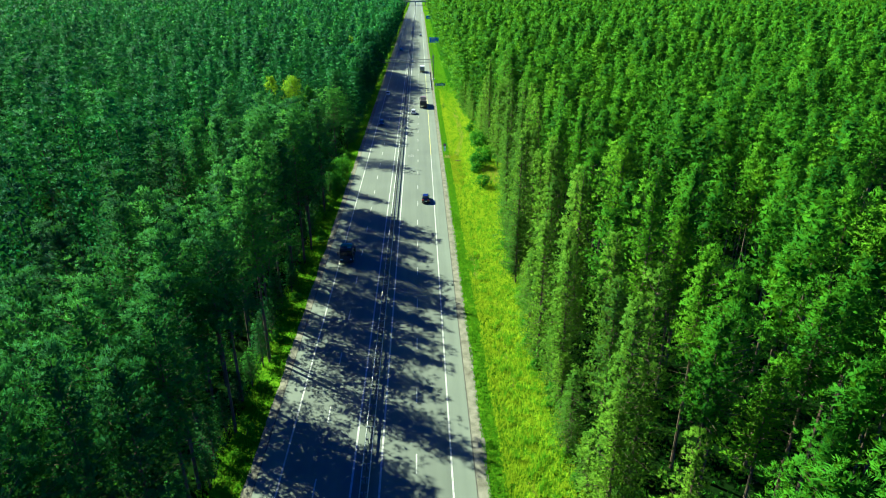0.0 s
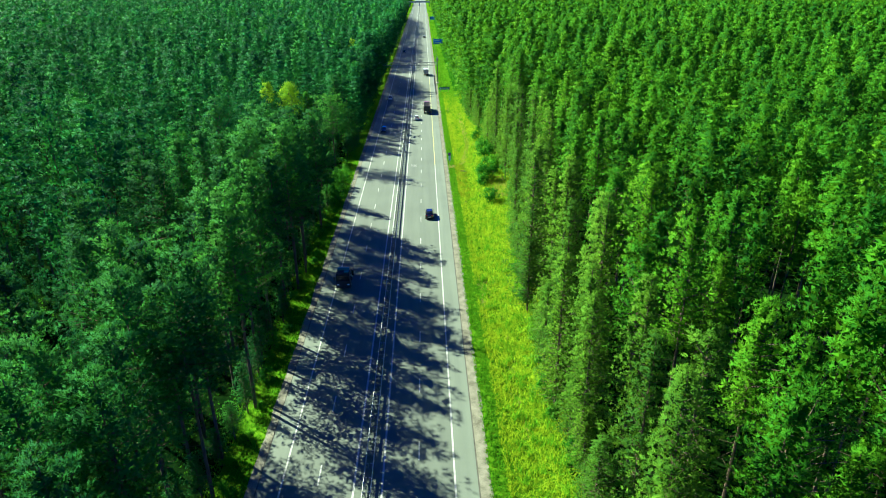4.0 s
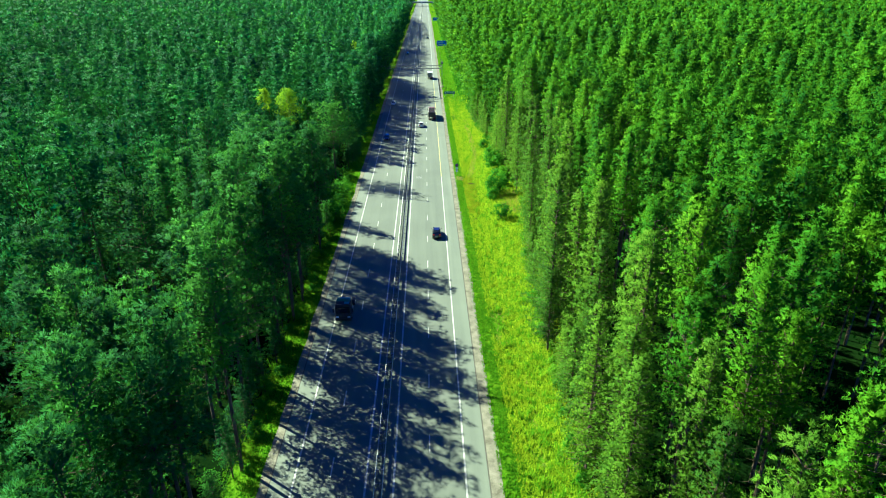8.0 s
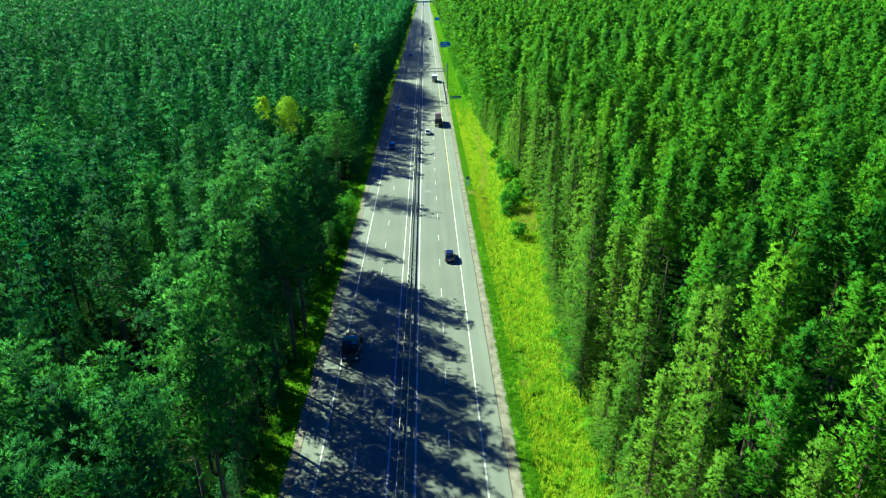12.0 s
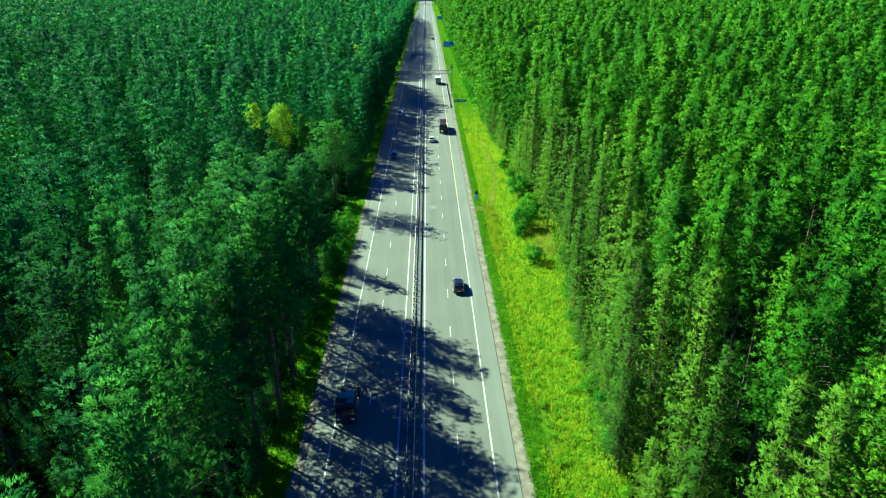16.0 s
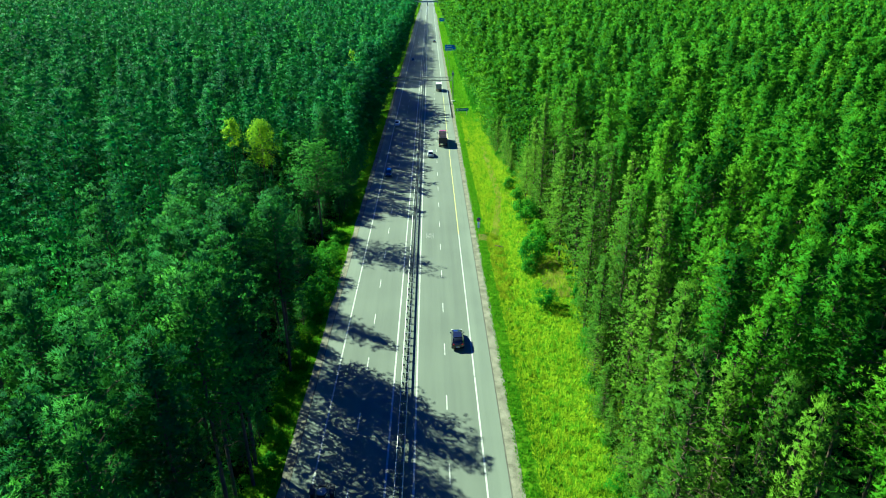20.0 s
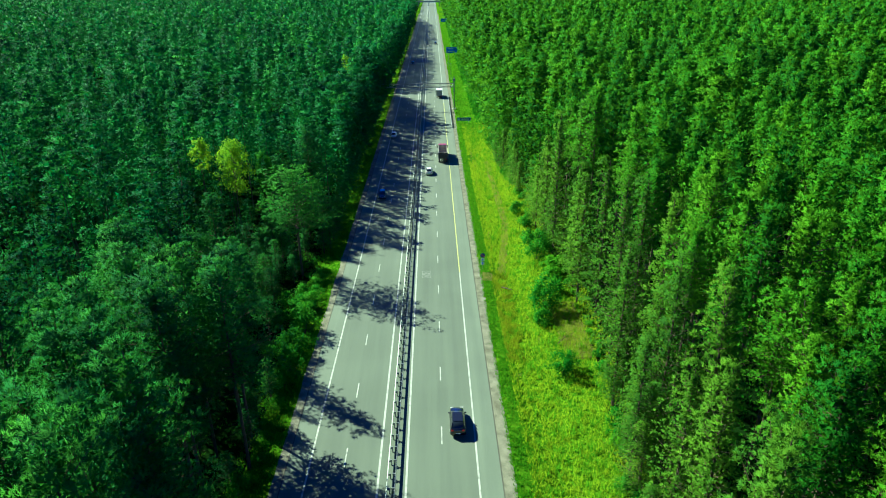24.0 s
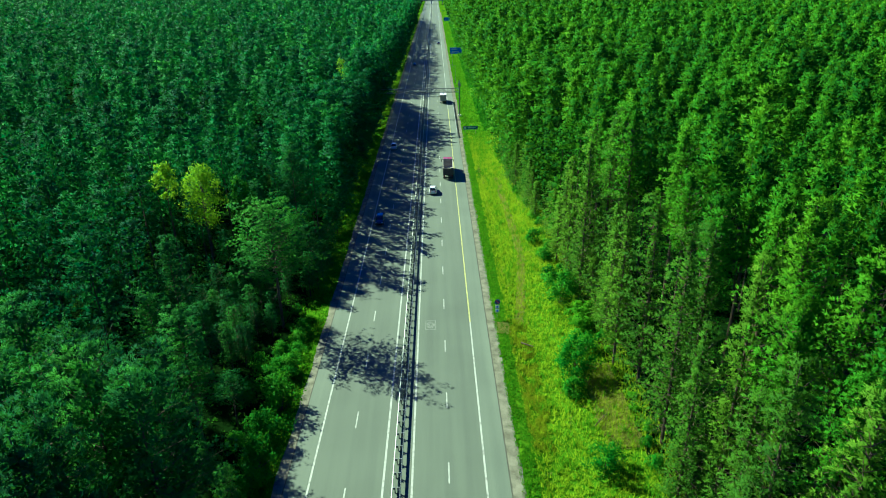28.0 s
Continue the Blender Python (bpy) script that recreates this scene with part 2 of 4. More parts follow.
def stripe(name, x, y0, y1, width, mat, label=""):
    bm = bmesh.new()
    box(bm, (width, y1 - y0, 0.008), (x, (y0 + y1) / 2, 0.004))
    return part(name, bm, mat, road, label)


EDGE, INNER, LANE = 8.96, 1.46, 5.21
DASH_R, DASH_L = 6.6, 3.3
stripe("edge_line", -EDGE, ROAD_S, ROAD_N, 0.2, PAINT)
stripe("edge_line", EDGE, ROAD_S, 133.0, 0.2, PAINT)
stripe("edge_line", EDGE, 133.0, 290.0, 0.2, YELLOW, "yellow painted edge line")
stripe("edge_line", EDGE, 290.0, ROAD_N, 0.2, PAINT)
stripe("inner_line", -INNER, ROAD_S, ROAD_N, 0.22, PAINT)
stripe("inner_line", INNER, ROAD_S, ROAD_N, 0.22, PAINT)
bm = bmesh.new()
box(bm, (0.15, 3.0, 0.008), (0, 0, 0.004))
dash = part("lane_dash", bm, PAINT, road, at=pose(LANE, DASH_R, 0))
for k in range(-3, 72):
    for x, y in ((LANE, DASH_R + 12 * k), (-LANE, DASH_L + 12 * k)):
        if k or x < 0:
            part_of("lane_dash", dash.data, None, road, at=pose(x, y, 0))
stripe("paved_shoulder", 10.2, ROAD_S, ROAD_N, 2.2, PALE_ASPHALT, "paler unworn asphalt strip outside the edge line")
stripe("paved_shoulder", -10.2, ROAD_S, ROAD_N, 2.2, PALE_ASPHALT, "paler unworn asphalt strip outside the edge line")
# narrow paved-over joints that run along the outer edges of the shoulders
for x in (11.38, -11.40):
    stripe("shoulder_joint", x, ROAD_S, ROAD_N, 0.10, SOIL, "dark joint between asphalt and gravel")


def loop_marking(x, y):
    """A faint square mark with rings cut into one lane."""
    bm = bmesh.new()
    for sx, sy, w, d in ((0, 1.25, 1.5, 0.06), (0, -1.25, 1.5, 0.06), (0.72, 0, 0.06, 2.44), (-0.72, 0, 0.06, 2.44)):
        box(bm, (w, d, 0.008), (x + sx, y + sy, 0.004))
    for r in (0.2, 0.36, 0.52):
        for i in range(20):
            a, b = 2 * math.pi * i / 20, 2 * math.pi * (i + 1) / 20
            q = [bm.verts.new((x + rr * math.cos(c), y + 1.6 * rr * math.sin(c), 0.008)) for rr, c in ((r, a), (r + 0.06, a), (r + 0.06, b), (r, b))]
            bm.faces.new(q)
    part("loop_mark", bm, FAINT, road, "faint square mark with rings")


loop_marking(3.2, 132.3)


def shoulder(name, side, inner, outer, label):
    """A gravel strip with an uneven outer border and a slight fall."""
    bm = bmesh.new()
    rows = []
    y = ROAD_S
    while y < 900:
        o = outer + 0.28 * noise.noise(Vector((side * 9, y * 0.16, 2))) + 0.12 * noise.noise(Vector((side, y * 0.9, 5)))
        h = 0.02 * noise.noise(Vector((side, y * 0.5, 8)))
        rows.append([bm.verts.new((side * x, y, z)) for x, z in ((inner, -0.012), ((inner + o) / 2, -0.03 + h), (o, -0.09), (o + 0.25, -0.45), (inner, -0.45))])
        y += 1.2 if y < 260 else 6
    for a, b in zip(rows, rows[1:]):
        for i in range(5):
            bm.faces.new((a[i], a[(i + 1) % 5], b[(i + 1) % 5], b[i]))
    bm.faces.new(rows[0])
    bm.faces.new(rows[-1][::-1])
    bmesh.ops.recalc_face_normals(bm, faces=bm.faces)
    ob = part(name, bm, GRAVEL)
    tagged(ob, label, "shoulder", kind="structure")


shoulder("road_shoulder", 1, 11.46, 12.75, "pale crumbling gravel shoulder beside the mown verge")
shoulder("road_shoulder", -1, 11.46, 12.45, "narrow gravel shoulder beside the shaded tree line")


# ---- median barrier ----
def beam_profile(x, flip):
    """The section of a two-wave steel beam."""
    pts = [(0, 0), (0.03, 0.02), (0.08, 0.06), (0.08, 0.10), (0.02, 0.14), (0.02, 0.17), (0.08, 0.21), (0.08, 0.25), (0.03, 0.29), (0, 0.31)]
    back = [(px - 0.012, pz) for px, pz in pts[::-1]]
    return [(x + flip * px, 0.45 + pz) for px, pz in pts + back]


def median_barrier(x, flip, label):
    t = thing("guard_rail", label, "guard rail", group="rails of the median")
    y = -60.0
    k = 0
    while y < 300:
        bm = bmesh.new()
        extrude_profile(bm, beam_profile(x, flip), y, y + 11.98)
        part("beam", bm, STEEL, t)
        y += 12.0
    bm = bmesh.new()
    extrude_profile(bm, beam_profile(x, flip), y, 1080)
    part("beam", bm, STEEL, t)
    px = x - flip * 0.24
    bm = bmesh.new()
    box(bm, (0.10, 0.12, 1.00), (0, 0, 0.25))
    box(bm, (0.22, 0.10, 0.26), (flip * 0.13, 0, 0.60))
    post = part("post", bm, GREY_METAL, t, at=pose(px, -20.0, 0))
    for i in range(1, 150):
        part_of("post", post.data, None, t, at=pose(px, -20.0 + 2.0 * i, 0))
    bm = bmesh.new()
    for i in range(150, 330):
        box(bm, (0.12, 0.12, 0.9), (px, -20.0 + 2.0 * i, 0.3))
    tagged(part("distant_posts", bm, GREY_METAL, t), kind="stuff")


median_barrier(-0.42, -1, "galvanised two-wave guard rail along the median")
median_barrier(0.34, 1, "galvanised two-wave guard rail along the median, shaded face")
bm = bmesh.new()
extrude_profile(bm, beam_profile(11.0, -1), 245.0, 300.0)
side_rail = thing("guard_rail", "dark weathered guard rail beside the gantry's mast", "guard rail")
part("beam", bm, GREY_METAL, side_rail)
for i in range(28):
    bm = bmesh.new()
    box(bm, (0.10, 0.12, 1.0), (11.2, 245.5 + 2.0 * i, 0.25))
    part("post", bm, GREY_METAL, side_rail)


# ---- trees ----
RNG = np.random.default_rng(7)


def unit(a):
    return a / np.maximum(np.linalg.norm(a, axis=-1, keepdims=True), 1e-6)


def blades(centres, ways, length, width, rng, order=0.0):
    """Pointed triangles from centres along ways; order turns their faces outwards from the trunk."""
    k = len(centres)
    w = unit(ways)
    spread = unit(rng.normal(size=(k, 3)))
    if order:
        spread = unit(centres * np.array([1.0, 1.0, 0.0]) + np.array([0, 0, 0.8]) + spread * (1.0 - order))
    side = unit(np.cross(w, spread))
    ln = (length * rng.uniform(0.7, 1.3, k))[:, None]
    wd = (width * rng.uniform(0.7, 1.3, k))[:, None]
    a = centres - side * wd / 2
    b = centres + side * wd / 2
    c = centres + w * ln
    return np.stack([a, b, c], 1).reshape(-1, 3)


def shingles(points, normals, length, width, rng, lift=0.9, loose=0.4):
    """Pointed triangles that lie roughly along a surface, their faces turned outwards, their tips lifted off it."""
    k = len(points)
    n = unit(normals + rng.normal(0, loose, (k, 3)))
    d = rng.normal(size=(k, 3)) + np.array([0, 0, 0.25])
    d = unit(d - (d * n).sum(1, keepdims=True) * n) + n * lift
    side = unit(np.cross(d, n))
    d = unit(d)
    ln = (length * rng.uniform(0.65, 1.35, k))[:, None]
    wd = (width * rng.uniform(0.7, 1.3, k))[:, None]
    a, b, c = points - side * wd / 2, points + side * wd / 2, points + d * ln
    back = (np.cross(b - a, c - a) * n).sum(1) < 0
    a[back], b[back] = b[back].copy(), a[back].copy()
    corners = np.stack([a, b, c], 1).reshape(-1, 3)
    return corners, np.repeat(unit(normals + 0.5 * (n - unit(normals))), 3, 0)


def needle_tufts(centres, ways, normals, per, length, width, spread, rng):
    """Corners and normals of small brushes of slim pointed triangles that open along their ways, like the needle shoots of a pine."""
    c, w, n = np.repeat(centres, per, 0), np.repeat(ways, per, 0), np.repeat(normals, per, 0)
    k = len(c)
    d = unit(w + rng.normal(0, spread, (k, 3)))
    side = unit(np.cross(d, n + rng.normal(0, 0.6, (k, 3))))
    ln = (length * rng.uniform(0.6, 1.35, k))[:, None]
    wd = (width * rng.uniform(0.7, 1.3, k))[:, None]
    root = c + rng.normal(0, 0.22 * length, (k, 3))
    a, b, t = root - side * wd / 2, root + side * wd / 2, root + d * ln
    back = (np.cross(b - a, t - a) * n).sum(1) < 0
    a[back], b[back] = b[back].copy(), a[back].copy()
    return np.stack([a, b, t], 1).reshape(-1, 3), np.repeat(unit(n + 0.15 * d + rng.normal(0, 0.06, (k, 3))), 3, 0)


def pine_crown(rng, height, base, radius, whorls, arms, pads, tufts_each, per, length, width, taper=0.75, gaps=0.1, inner=150, fill=0.8):
    """Corners and normals of a pine's crown: whorls of limbs that bend upwards and carry compact pads of needle brushes, lit on top and dark below; the limbs come back for the trunk mesh."""
    cs, ws, ns, limbs = [], [], [], []
    up = np.array([0, 0, 1.0])
    lean = rng.normal(0, 0.35, 2)
    lopsided, weight = rng.uniform(0, 6.28), rng.uniform(0.05, 0.28)
    for i in range(whorls):
        u = min(1.0, (i + rng.uniform(0, 0.6)) / whorls)
        z = base + (height - base) * u
        full = min(1.0, 0.62 + 1.9 * u) * rng.uniform(0.84, 1.14)
        reach = radius * full * (0.08 + 0.94 * (1 - u) ** taper)
        n = max(3, round(arms * (1 - 0.35 * u)))
        turn = rng.uniform(0, 6.28)
        for j in range(n):
            if rng.random() < gaps:
                continue
            az = turn + 6.283 * j / n + rng.normal(0, 0.25)
            ln = reach * rng.uniform(0.72, 1.2) * (1 + weight * math.cos(az - lopsided))
            rise = math.tan(math.radians(rng.normal(8 + 40 * u, 7)))
            out, side = np.array([math.cos(az), math.sin(az), 0.0]), np.array([-math.sin(az), math.cos(az), 0.0])
            root = np.array([lean[0] * u, lean[1] * u, z - 0.25 * ln])
            limbs.append((root, root + out * ln * 0.9 + up * rise * ln * 0.9))
            m = max(1, round(pads * min(1.0, 0.35 + 0.7 * ln / radius)))
            for k in range(m):
                t = 1.0 - 0.5 * k / max(1, pads - 1) + rng.normal(0, 0.05) if pads > 1 else 0.85
                size = (0.30 + 0.15 * ln) * rng.uniform(0.8, 1.25) * (1.0 if pads > 1 else 1.5)
                c = root + out * ln * t + up * rise * ln * max(0.1, t) ** 1.5 + side * rng.normal(0, 0.16) * ln * (k > 0)
                q = unit(rng.normal(size=(tufts_each, 3)) + np.array([0, 0, 0.35]) + out * 0.25)
                off = q * size * rng.uniform(0.55, 1.0, (tufts_each, 1)) * np.array([1, 1, 0.62])
                cs.append(c + off)
                ws.append(unit(q * 0.7 + up * 0.45 + out * 0.25))
                ns.append(unit(q * 0.22 + out * (1.0 - 0.35 * u) * (0.3 + 0.7 * t) + up * (0.22 + 0.75 * u)))
    for k in range(3):  # the leader
        cs.append(np.array([[lean[0], lean[1], height - 0.25 - 0.45 * k]]) + rng.normal(0, 0.06 * k + 0.02, (1, 3)))
        ws.append(np.array([[0.0, 0.0, 1.0]]))
        ns.append(np.array([[0.0, 0.0, 1.0]]))
    a, f = needle_tufts(np.concatenate(cs), np.concatenate(ws), np.concatenate(ns), per, length, width, 0.40, rng)
    # older needles close to the trunk fill the crown
    u = rng.uniform(0.03, 0.93, inner)
    az = rng.uniform(0, 6.283, inner)
    reach = radius * np.minimum(1.0, 0.62 + 1.9 * u) * (0.04 + 0.94 * (1 - u) ** taper) * rng.uniform(0.05, 0.58, inner)
    out = np.stack([np.cos(az), np.sin(az), np.zeros(inner)], 1)
    c = out * reach[:, None] + up * (base + (height - base) * u)[:, None]
    b, g = needle_tufts(c, unit(out * 0.8 + up * 0.3), unit(out + up * 0.1), 1, fill, 0.7 * fill, 0.6, rng)
    return (np.concatenate([a, b]), np.concatenate([f, g])), limbs


def bar(a, b, r1, r2, sides):
    """Corners of a thin tapered bar as loose triangles."""
    a, b = np.asarray(a, float), np.asarray(b, float)
    d = unit(b - a)
    x = unit(np.cross(d, np.array([0.31, 0.87, 0.21])))
    y = np.cross(d, x)
    out = []
    for i in range(sides):
        p, q = [math.cos(2 * math.pi * k / sides) * x + math.sin(2 * math.pi * k / sides) * y for k in (i, i + 1)]
        out += [a + p * r1, a + q * r1, b + q * r2, a + p * r1, b + q * r2, b + p * r2]
    return np.array(out)


TALL = 26.0  # height of the model pines
YOUNG_LABEL = "slender green pine with a dense pointed crown"
OLD_LABEL = "tall old pine with bare trunk and broad dark green crown"


def pine_template(seed, base, radius, needles, taper, label, group, whorls, arms, pads, tufts_each, per, gaps=0.1, dead=9):
    """A pine at full detail: trunk with limbs and dead snags, and a crown of needle brushes."""
    rng = np.random.default_rng(seed)
    (crown, facing), limbs = pine_crown(rng, TALL, base, radius, whorls, arms, pads, tufts_each, per + 2, 0.27, 0.066, taper, gaps, 1500, 0.36)
    trunk = [bar((0, 0, -1.0), (0.05, 0, TALL * 0.5), 0.21, 0.14, 7), bar((0.05, 0, TALL * 0.5), (0.0, 0.0, TALL - 0.5), 0.14, 0.03, 6)]
    trunk += [bar(a, b, 0.05, 0.012, 3) for a, b in limbs if a[2] < TALL * 0.9]
    for i in range(dead):
        z, az, ln = base * rng.uniform(0.45, 1.0), rng.uniform(0, 6.28), rng.uniform(0.8, 2.2)
        trunk.append(bar((0, 0, z), (ln * math.cos(az), ln * math.sin(az), z + rng.uniform(-0.5, 0.3)), 0.03, 0.008, 3))
    t = thing("pine_tree", label, "pine tree", group=group)
    part_of("trunk", tri_mesh("trunk", np.concatenate(trunk), BARK), None, t)
    part_of("crown", tri_mesh("crown", crown, needles, facing), None, t)
    return t


def loose_pine(seed, level, base, radius, taper):
    """Corners of a simpler pine for the joined forest."""
    rng = np.random.default_rng(seed)
    whorls, arms, pads, tufts_each, per, length, width, stem = ((12, 6, 2, 7, 7, 0.34, 0.10, 4), (10, 6, 2, 5, 6, 0.42, 0.15, 3), (10, 6, 1, 7, 6, 0.50, 0.20, 0), (8, 5, 1, 4, 4, 0.85, 0.42, 0), (5, 4, 1, 2, 3, 1.4, 0.85, 0))[level]
    c, _ = pine_crown(rng, TALL, base, radius, whorls, arms, pads, tufts_each, per, length, width, taper, 0.1, (300, 220, 150, 60, 20)[level], (0.7, 0.8, 1.0, 1.4, 1.9)[level])
    return c, bar((0, 0, -1), (0, 0, TALL * 0.8), 0.20, 0.07, stem) if stem else np.zeros((0, 3))


# reach of the western tree line's shade across the road, y then x
SHADE = [(-40, 8), (-5, 9), (2, 9), (3, 2), (6, 3), (7, 9), (12, 8.5), (15, 9), (16, 13), (17.5, 8), (24, 10.5), (30, 8.5), (38, 11), (45, 10.5), (48, 9), (52, 8), (57, 6.5),
         (60, 9.4), (66, 9.2), (70, 8.2), (75, 4.4), (79, 2), (82, 4.3), (88, 1.5), (90, -3), (92, -8), (95, -12.8), (112, -13.5), (115, -15.8), (131, -16.3), (140, -12.5), (147, -3), (157, 3.5),
         (168, 4.5), (172, 0), (176, 4.3), (188, 1.4), (195, 3), (222, 4.6), (232, 6.2), (237, 10.5), (252, 10), (265, 7), (285, 3), (298, 2), (303, -9), (308, -9), (313, 4), (400, 7),
         (500, 4), (560, 8), (700, 5), (800, -6), (1000, -8)]
SY, SX = [a for a, b in SHADE], [b for a, b in SHADE]
DX, DY = -TO_SUN.x / TO_SUN.z, TO_SUN.y / TO_SUN.z  # a metre of height throws its shade so far east and south
CROWN = ((1.0, 0.3), (0.85, 1.8), (0.7, 2.9), (0.55, 3.5), (0.45, 3.5))  # share of the height, crown's half width there


def fitting_height(x, y, h, spare):
    """The most height, up to h, at which a western pine keeps its shade within the reach."""
    while h > 5.5:
        k = h / TALL
        if all(x + DX * h * f + 1.1 * r * k < float(np.interp(y - DY * h * f + e * r * k, SY, SX)) + spare for f, r in CROWN for e in (-0.8, 0.0, 0.8)):
            return h
        h -= 0.6
    return 0.0


# single pines that stand out: x, y, height
MARKED = ((-14.9, 27.6, 27.2), (-19.8, 18.4, 25.8), (-27.6, 21.8, 25.6), (-17.3, 38.4, 25.4), (-31.5, 30.0, 26.8), (-21.0, 46.5, 26.0), (-16.6, 44.5, 26.0), (-21.6, 72.0, 27.0), (-19.8, 51.5, 27.5), (-18.7, 82.0, 25.4), (-15.2, 66.0, 23.6),
          (-23.6, 86.5, 25.6), (-29.3, 125.0, 18.0), (-37.3, 120.6, 20.0), (-34.4, 108.1, 20.0), (-27.0, 113.0, 16.4), (-20.8, 106.0, 18.6), (-34.3, 126.5, 19.6), (-47.9, 137.0, 19.5), (-20.6, 158.5, 20.4), (-17.6, 161.0, 20.0), (26.1, 27.2, 27.0), (25.3, 43.2, 26.6), (38.4, 24.0, 28.0), (45.6, 47.0, 28.8), (45.4, 56.4, 27.6), (24.6, 61.2, 25.0), (29.4, 57.0, 26.0), (44.7, 76.3, 26.4),
          (27.6, 86.0, 24.5), (37.3, 90.2, 27.6), (28.4, 106.5, 25.5), (37.8, 104.0, 28.8), (31.6, 99.7, 25.5), (37.6, 95.0, 28.2), (43.0, 137.5, 29.0))
# lower pines beside the sunny stretch of the road
ROADSIDE = ((-23.8, 118.5, 12.0), (-27.5, 102.5, 17.0), (-22.4, 99.0, 13.0), (-33.4, 101.9, 19.5))
# dark openings in the forest: x, y, radius
OPENINGS = ((-25.5, 33.0, 7.2), (-31.0, 41.0, 7.5), (38.5, 11.5, 6.0), (48.0, 31.0, 6.0), (74.0, 101.0, 7.5), (44.0, 63.0, 5.2), (60.0, 91.0, 5.6), (58.0, 143.0, 6.5), (68.0, 178.0, 7.0), (-44.0, 115.0, 6.5), (-51.0, 106.0, 6.0), (-89.0, 250.0, 9.0))


def plan_trees():
    """Places of all pines: x, y, height, stands at the eastern border."""
    out = [(x, y, h, int(x > 0 and x < east_border(y) + 7.0)) for x, y, h in MARKED]
    taken = {}

    def open_ground(x, y):
        """The clearings: dark openings, the lime birches' glade, the gap behind the sunny stretch."""
        return (x + 31) ** 2 / 25 + (y - 138.5) ** 2 / 49 < 1 or (abs(x + 18) < 5.5 and 124 < y < 141) or (x + 31.9) ** 2 + (y - 145) ** 2 < 36 or (x + 38.1) ** 2 + (y - 147.9) ** 2 < 20 or any((x - a) ** 2 + (y - b) ** 2 < r * r for a, b, r in OPENINGS)

    def spaced(x, y, gap):
        """Whether no trunk stands nearer than gap; keeps the place if so."""
        i, j = int(x // 8), int(y // 8)
        for a in (i - 1, i, i + 1):
            for b in (j - 1, j, j + 1):
                if any((x - p) ** 2 + (y - q) ** 2 < gap * gap for p, q in taken.get((a, b), ())):
                    return False
        taken.setdefault((i, j), []).append((x, y))
        return True

    for t in list(MARKED) + list(ROADSIDE):
        spaced(t[0], t[1], 0.1)
    y = -40.0
    while y < 1080:
        reach = float(np.interp(y, SY, SX)) + RNG.normal(0, 1.6 if y < 60 else 0.6)
        h = float(np.interp(y, (60, 90), (26.0, 21.0))) + RNG.normal(0, 1.2)
        x = reach - DX * h
        if x > -15.0:
            x = -15.0 - RNG.uniform(0, 1.2)
            h = (reach - x) / DX
        ty = y + DY * h
        h2 = fitting_height(x, ty, h, 2.9 if y < 75 else 0.3 if y < 140 else 2.0)
        if h2 and x > -26 and (not open_ground(x, ty) or (y < 60 and x > -19.5)) and spaced(x, ty, 2.6):
            out.append((x, ty, h2, 2 if y > 78 else 0))
        if y < 85:
            bx, by = x - RNG.uniform(3.5, 5.5), ty + RNG.uniform(-2.0, 2.0)
            bh = fitting_height(bx, by, h, 2.0)
            if bh > 15 and not open_ground(bx, by) and spaced(bx, by, 4.0):
                out.append((bx, by, bh, 0))
        if y > 145:
            for back in (2.2, 5.0):
                bx, by = x - back - RNG.uniform(0, 1.5), ty + RNG.uniform(-1.5, 1.5)
                if bx > -28 and not open_ground(bx, by) and spaced(bx, by, 2.8):
                    out.append((bx, by, h + RNG.uniform(-1.5, 1.0), 0))
        y += RNG.uniform(3.2, 5.2) if y < 85 else RNG.uniform(2.4, 3.6) if y < 300 else RNG.uniform(2.8, 4.2)
    y = -20.0
    while y < 760:  # young pines that close the western border towards the road
        if not 98 < y < 142:
            out.append((-(14.7 if y > 140 else 15.4) - RNG.uniform(0, 1.6), y, RNG.uniform(5.0, 9.0) if y > 140 else RNG.uniform(4.5, 7.5), 2))
        y += RNG.uniform(1.8, 3.2) if y > 140 else RNG.uniform(3.5, 6.0)
    for _ in range(60):  # and in the glade behind the sunny stretch
        gx, gy = RNG.uniform(-36, -19), RNG.uniform(119, 146)
        if spaced(gx, gy, 3.6) and (gx + 31.9) ** 2 + (gy - 145) ** 2 > 9:
            out.append((gx, gy, min(RNG.uniform(6.0, 9.5), 5.0 - 0.5 * (gx + 19)), 2))
    for _ in range(900):  # undergrowth of young pines below the western crowns
        gx, gy = RNG.uniform(-75, -20), RNG.uniform(15, 260)
        if (gx + 31.9) ** 2 + (gy - 145) ** 2 > 12:
            out.append((gx, gy, RNG.uniform(3.5, 7.0), 2))
    y = -50.0
    while y < 1300:
        step = 6.2 if y < 220 else (6.4 if y < 420 else (7.4 if y < 800 else 10.0))
        half = max(70.0, 0.74 * y + 42)
        for _ in range(int(2 * half * 10 / step ** 2 * (4.2 if y < 220 else 3.2 if y < 420 else 2.3))):
            wx, py = 4 + RNG.uniform(-half, half), y + RNG.uniform(0, 10)
            west = wx < 0
            if (west and wx > -16.0) or (not west and wx < east_border(py) + 0.4):
                continue
            inner = -15.5 - wx if west else wx - east_border(py)
            gap = noise.noise(Vector((wx * 0.045, py * 0.045, 3.3)))
            if gap < (-0.36 if west and py > 60 else -0.5) and inner > (6 if west else 24):
                continue
            if open_ground(wx, py) or not spaced(wx, py, (1.0 if west and py < 80 else 0.82 if west and py < 190 else 0.88 if west and py < 420 else 0.8 if west else 0.66 if py < 220 else 0.68) * step):
                continue
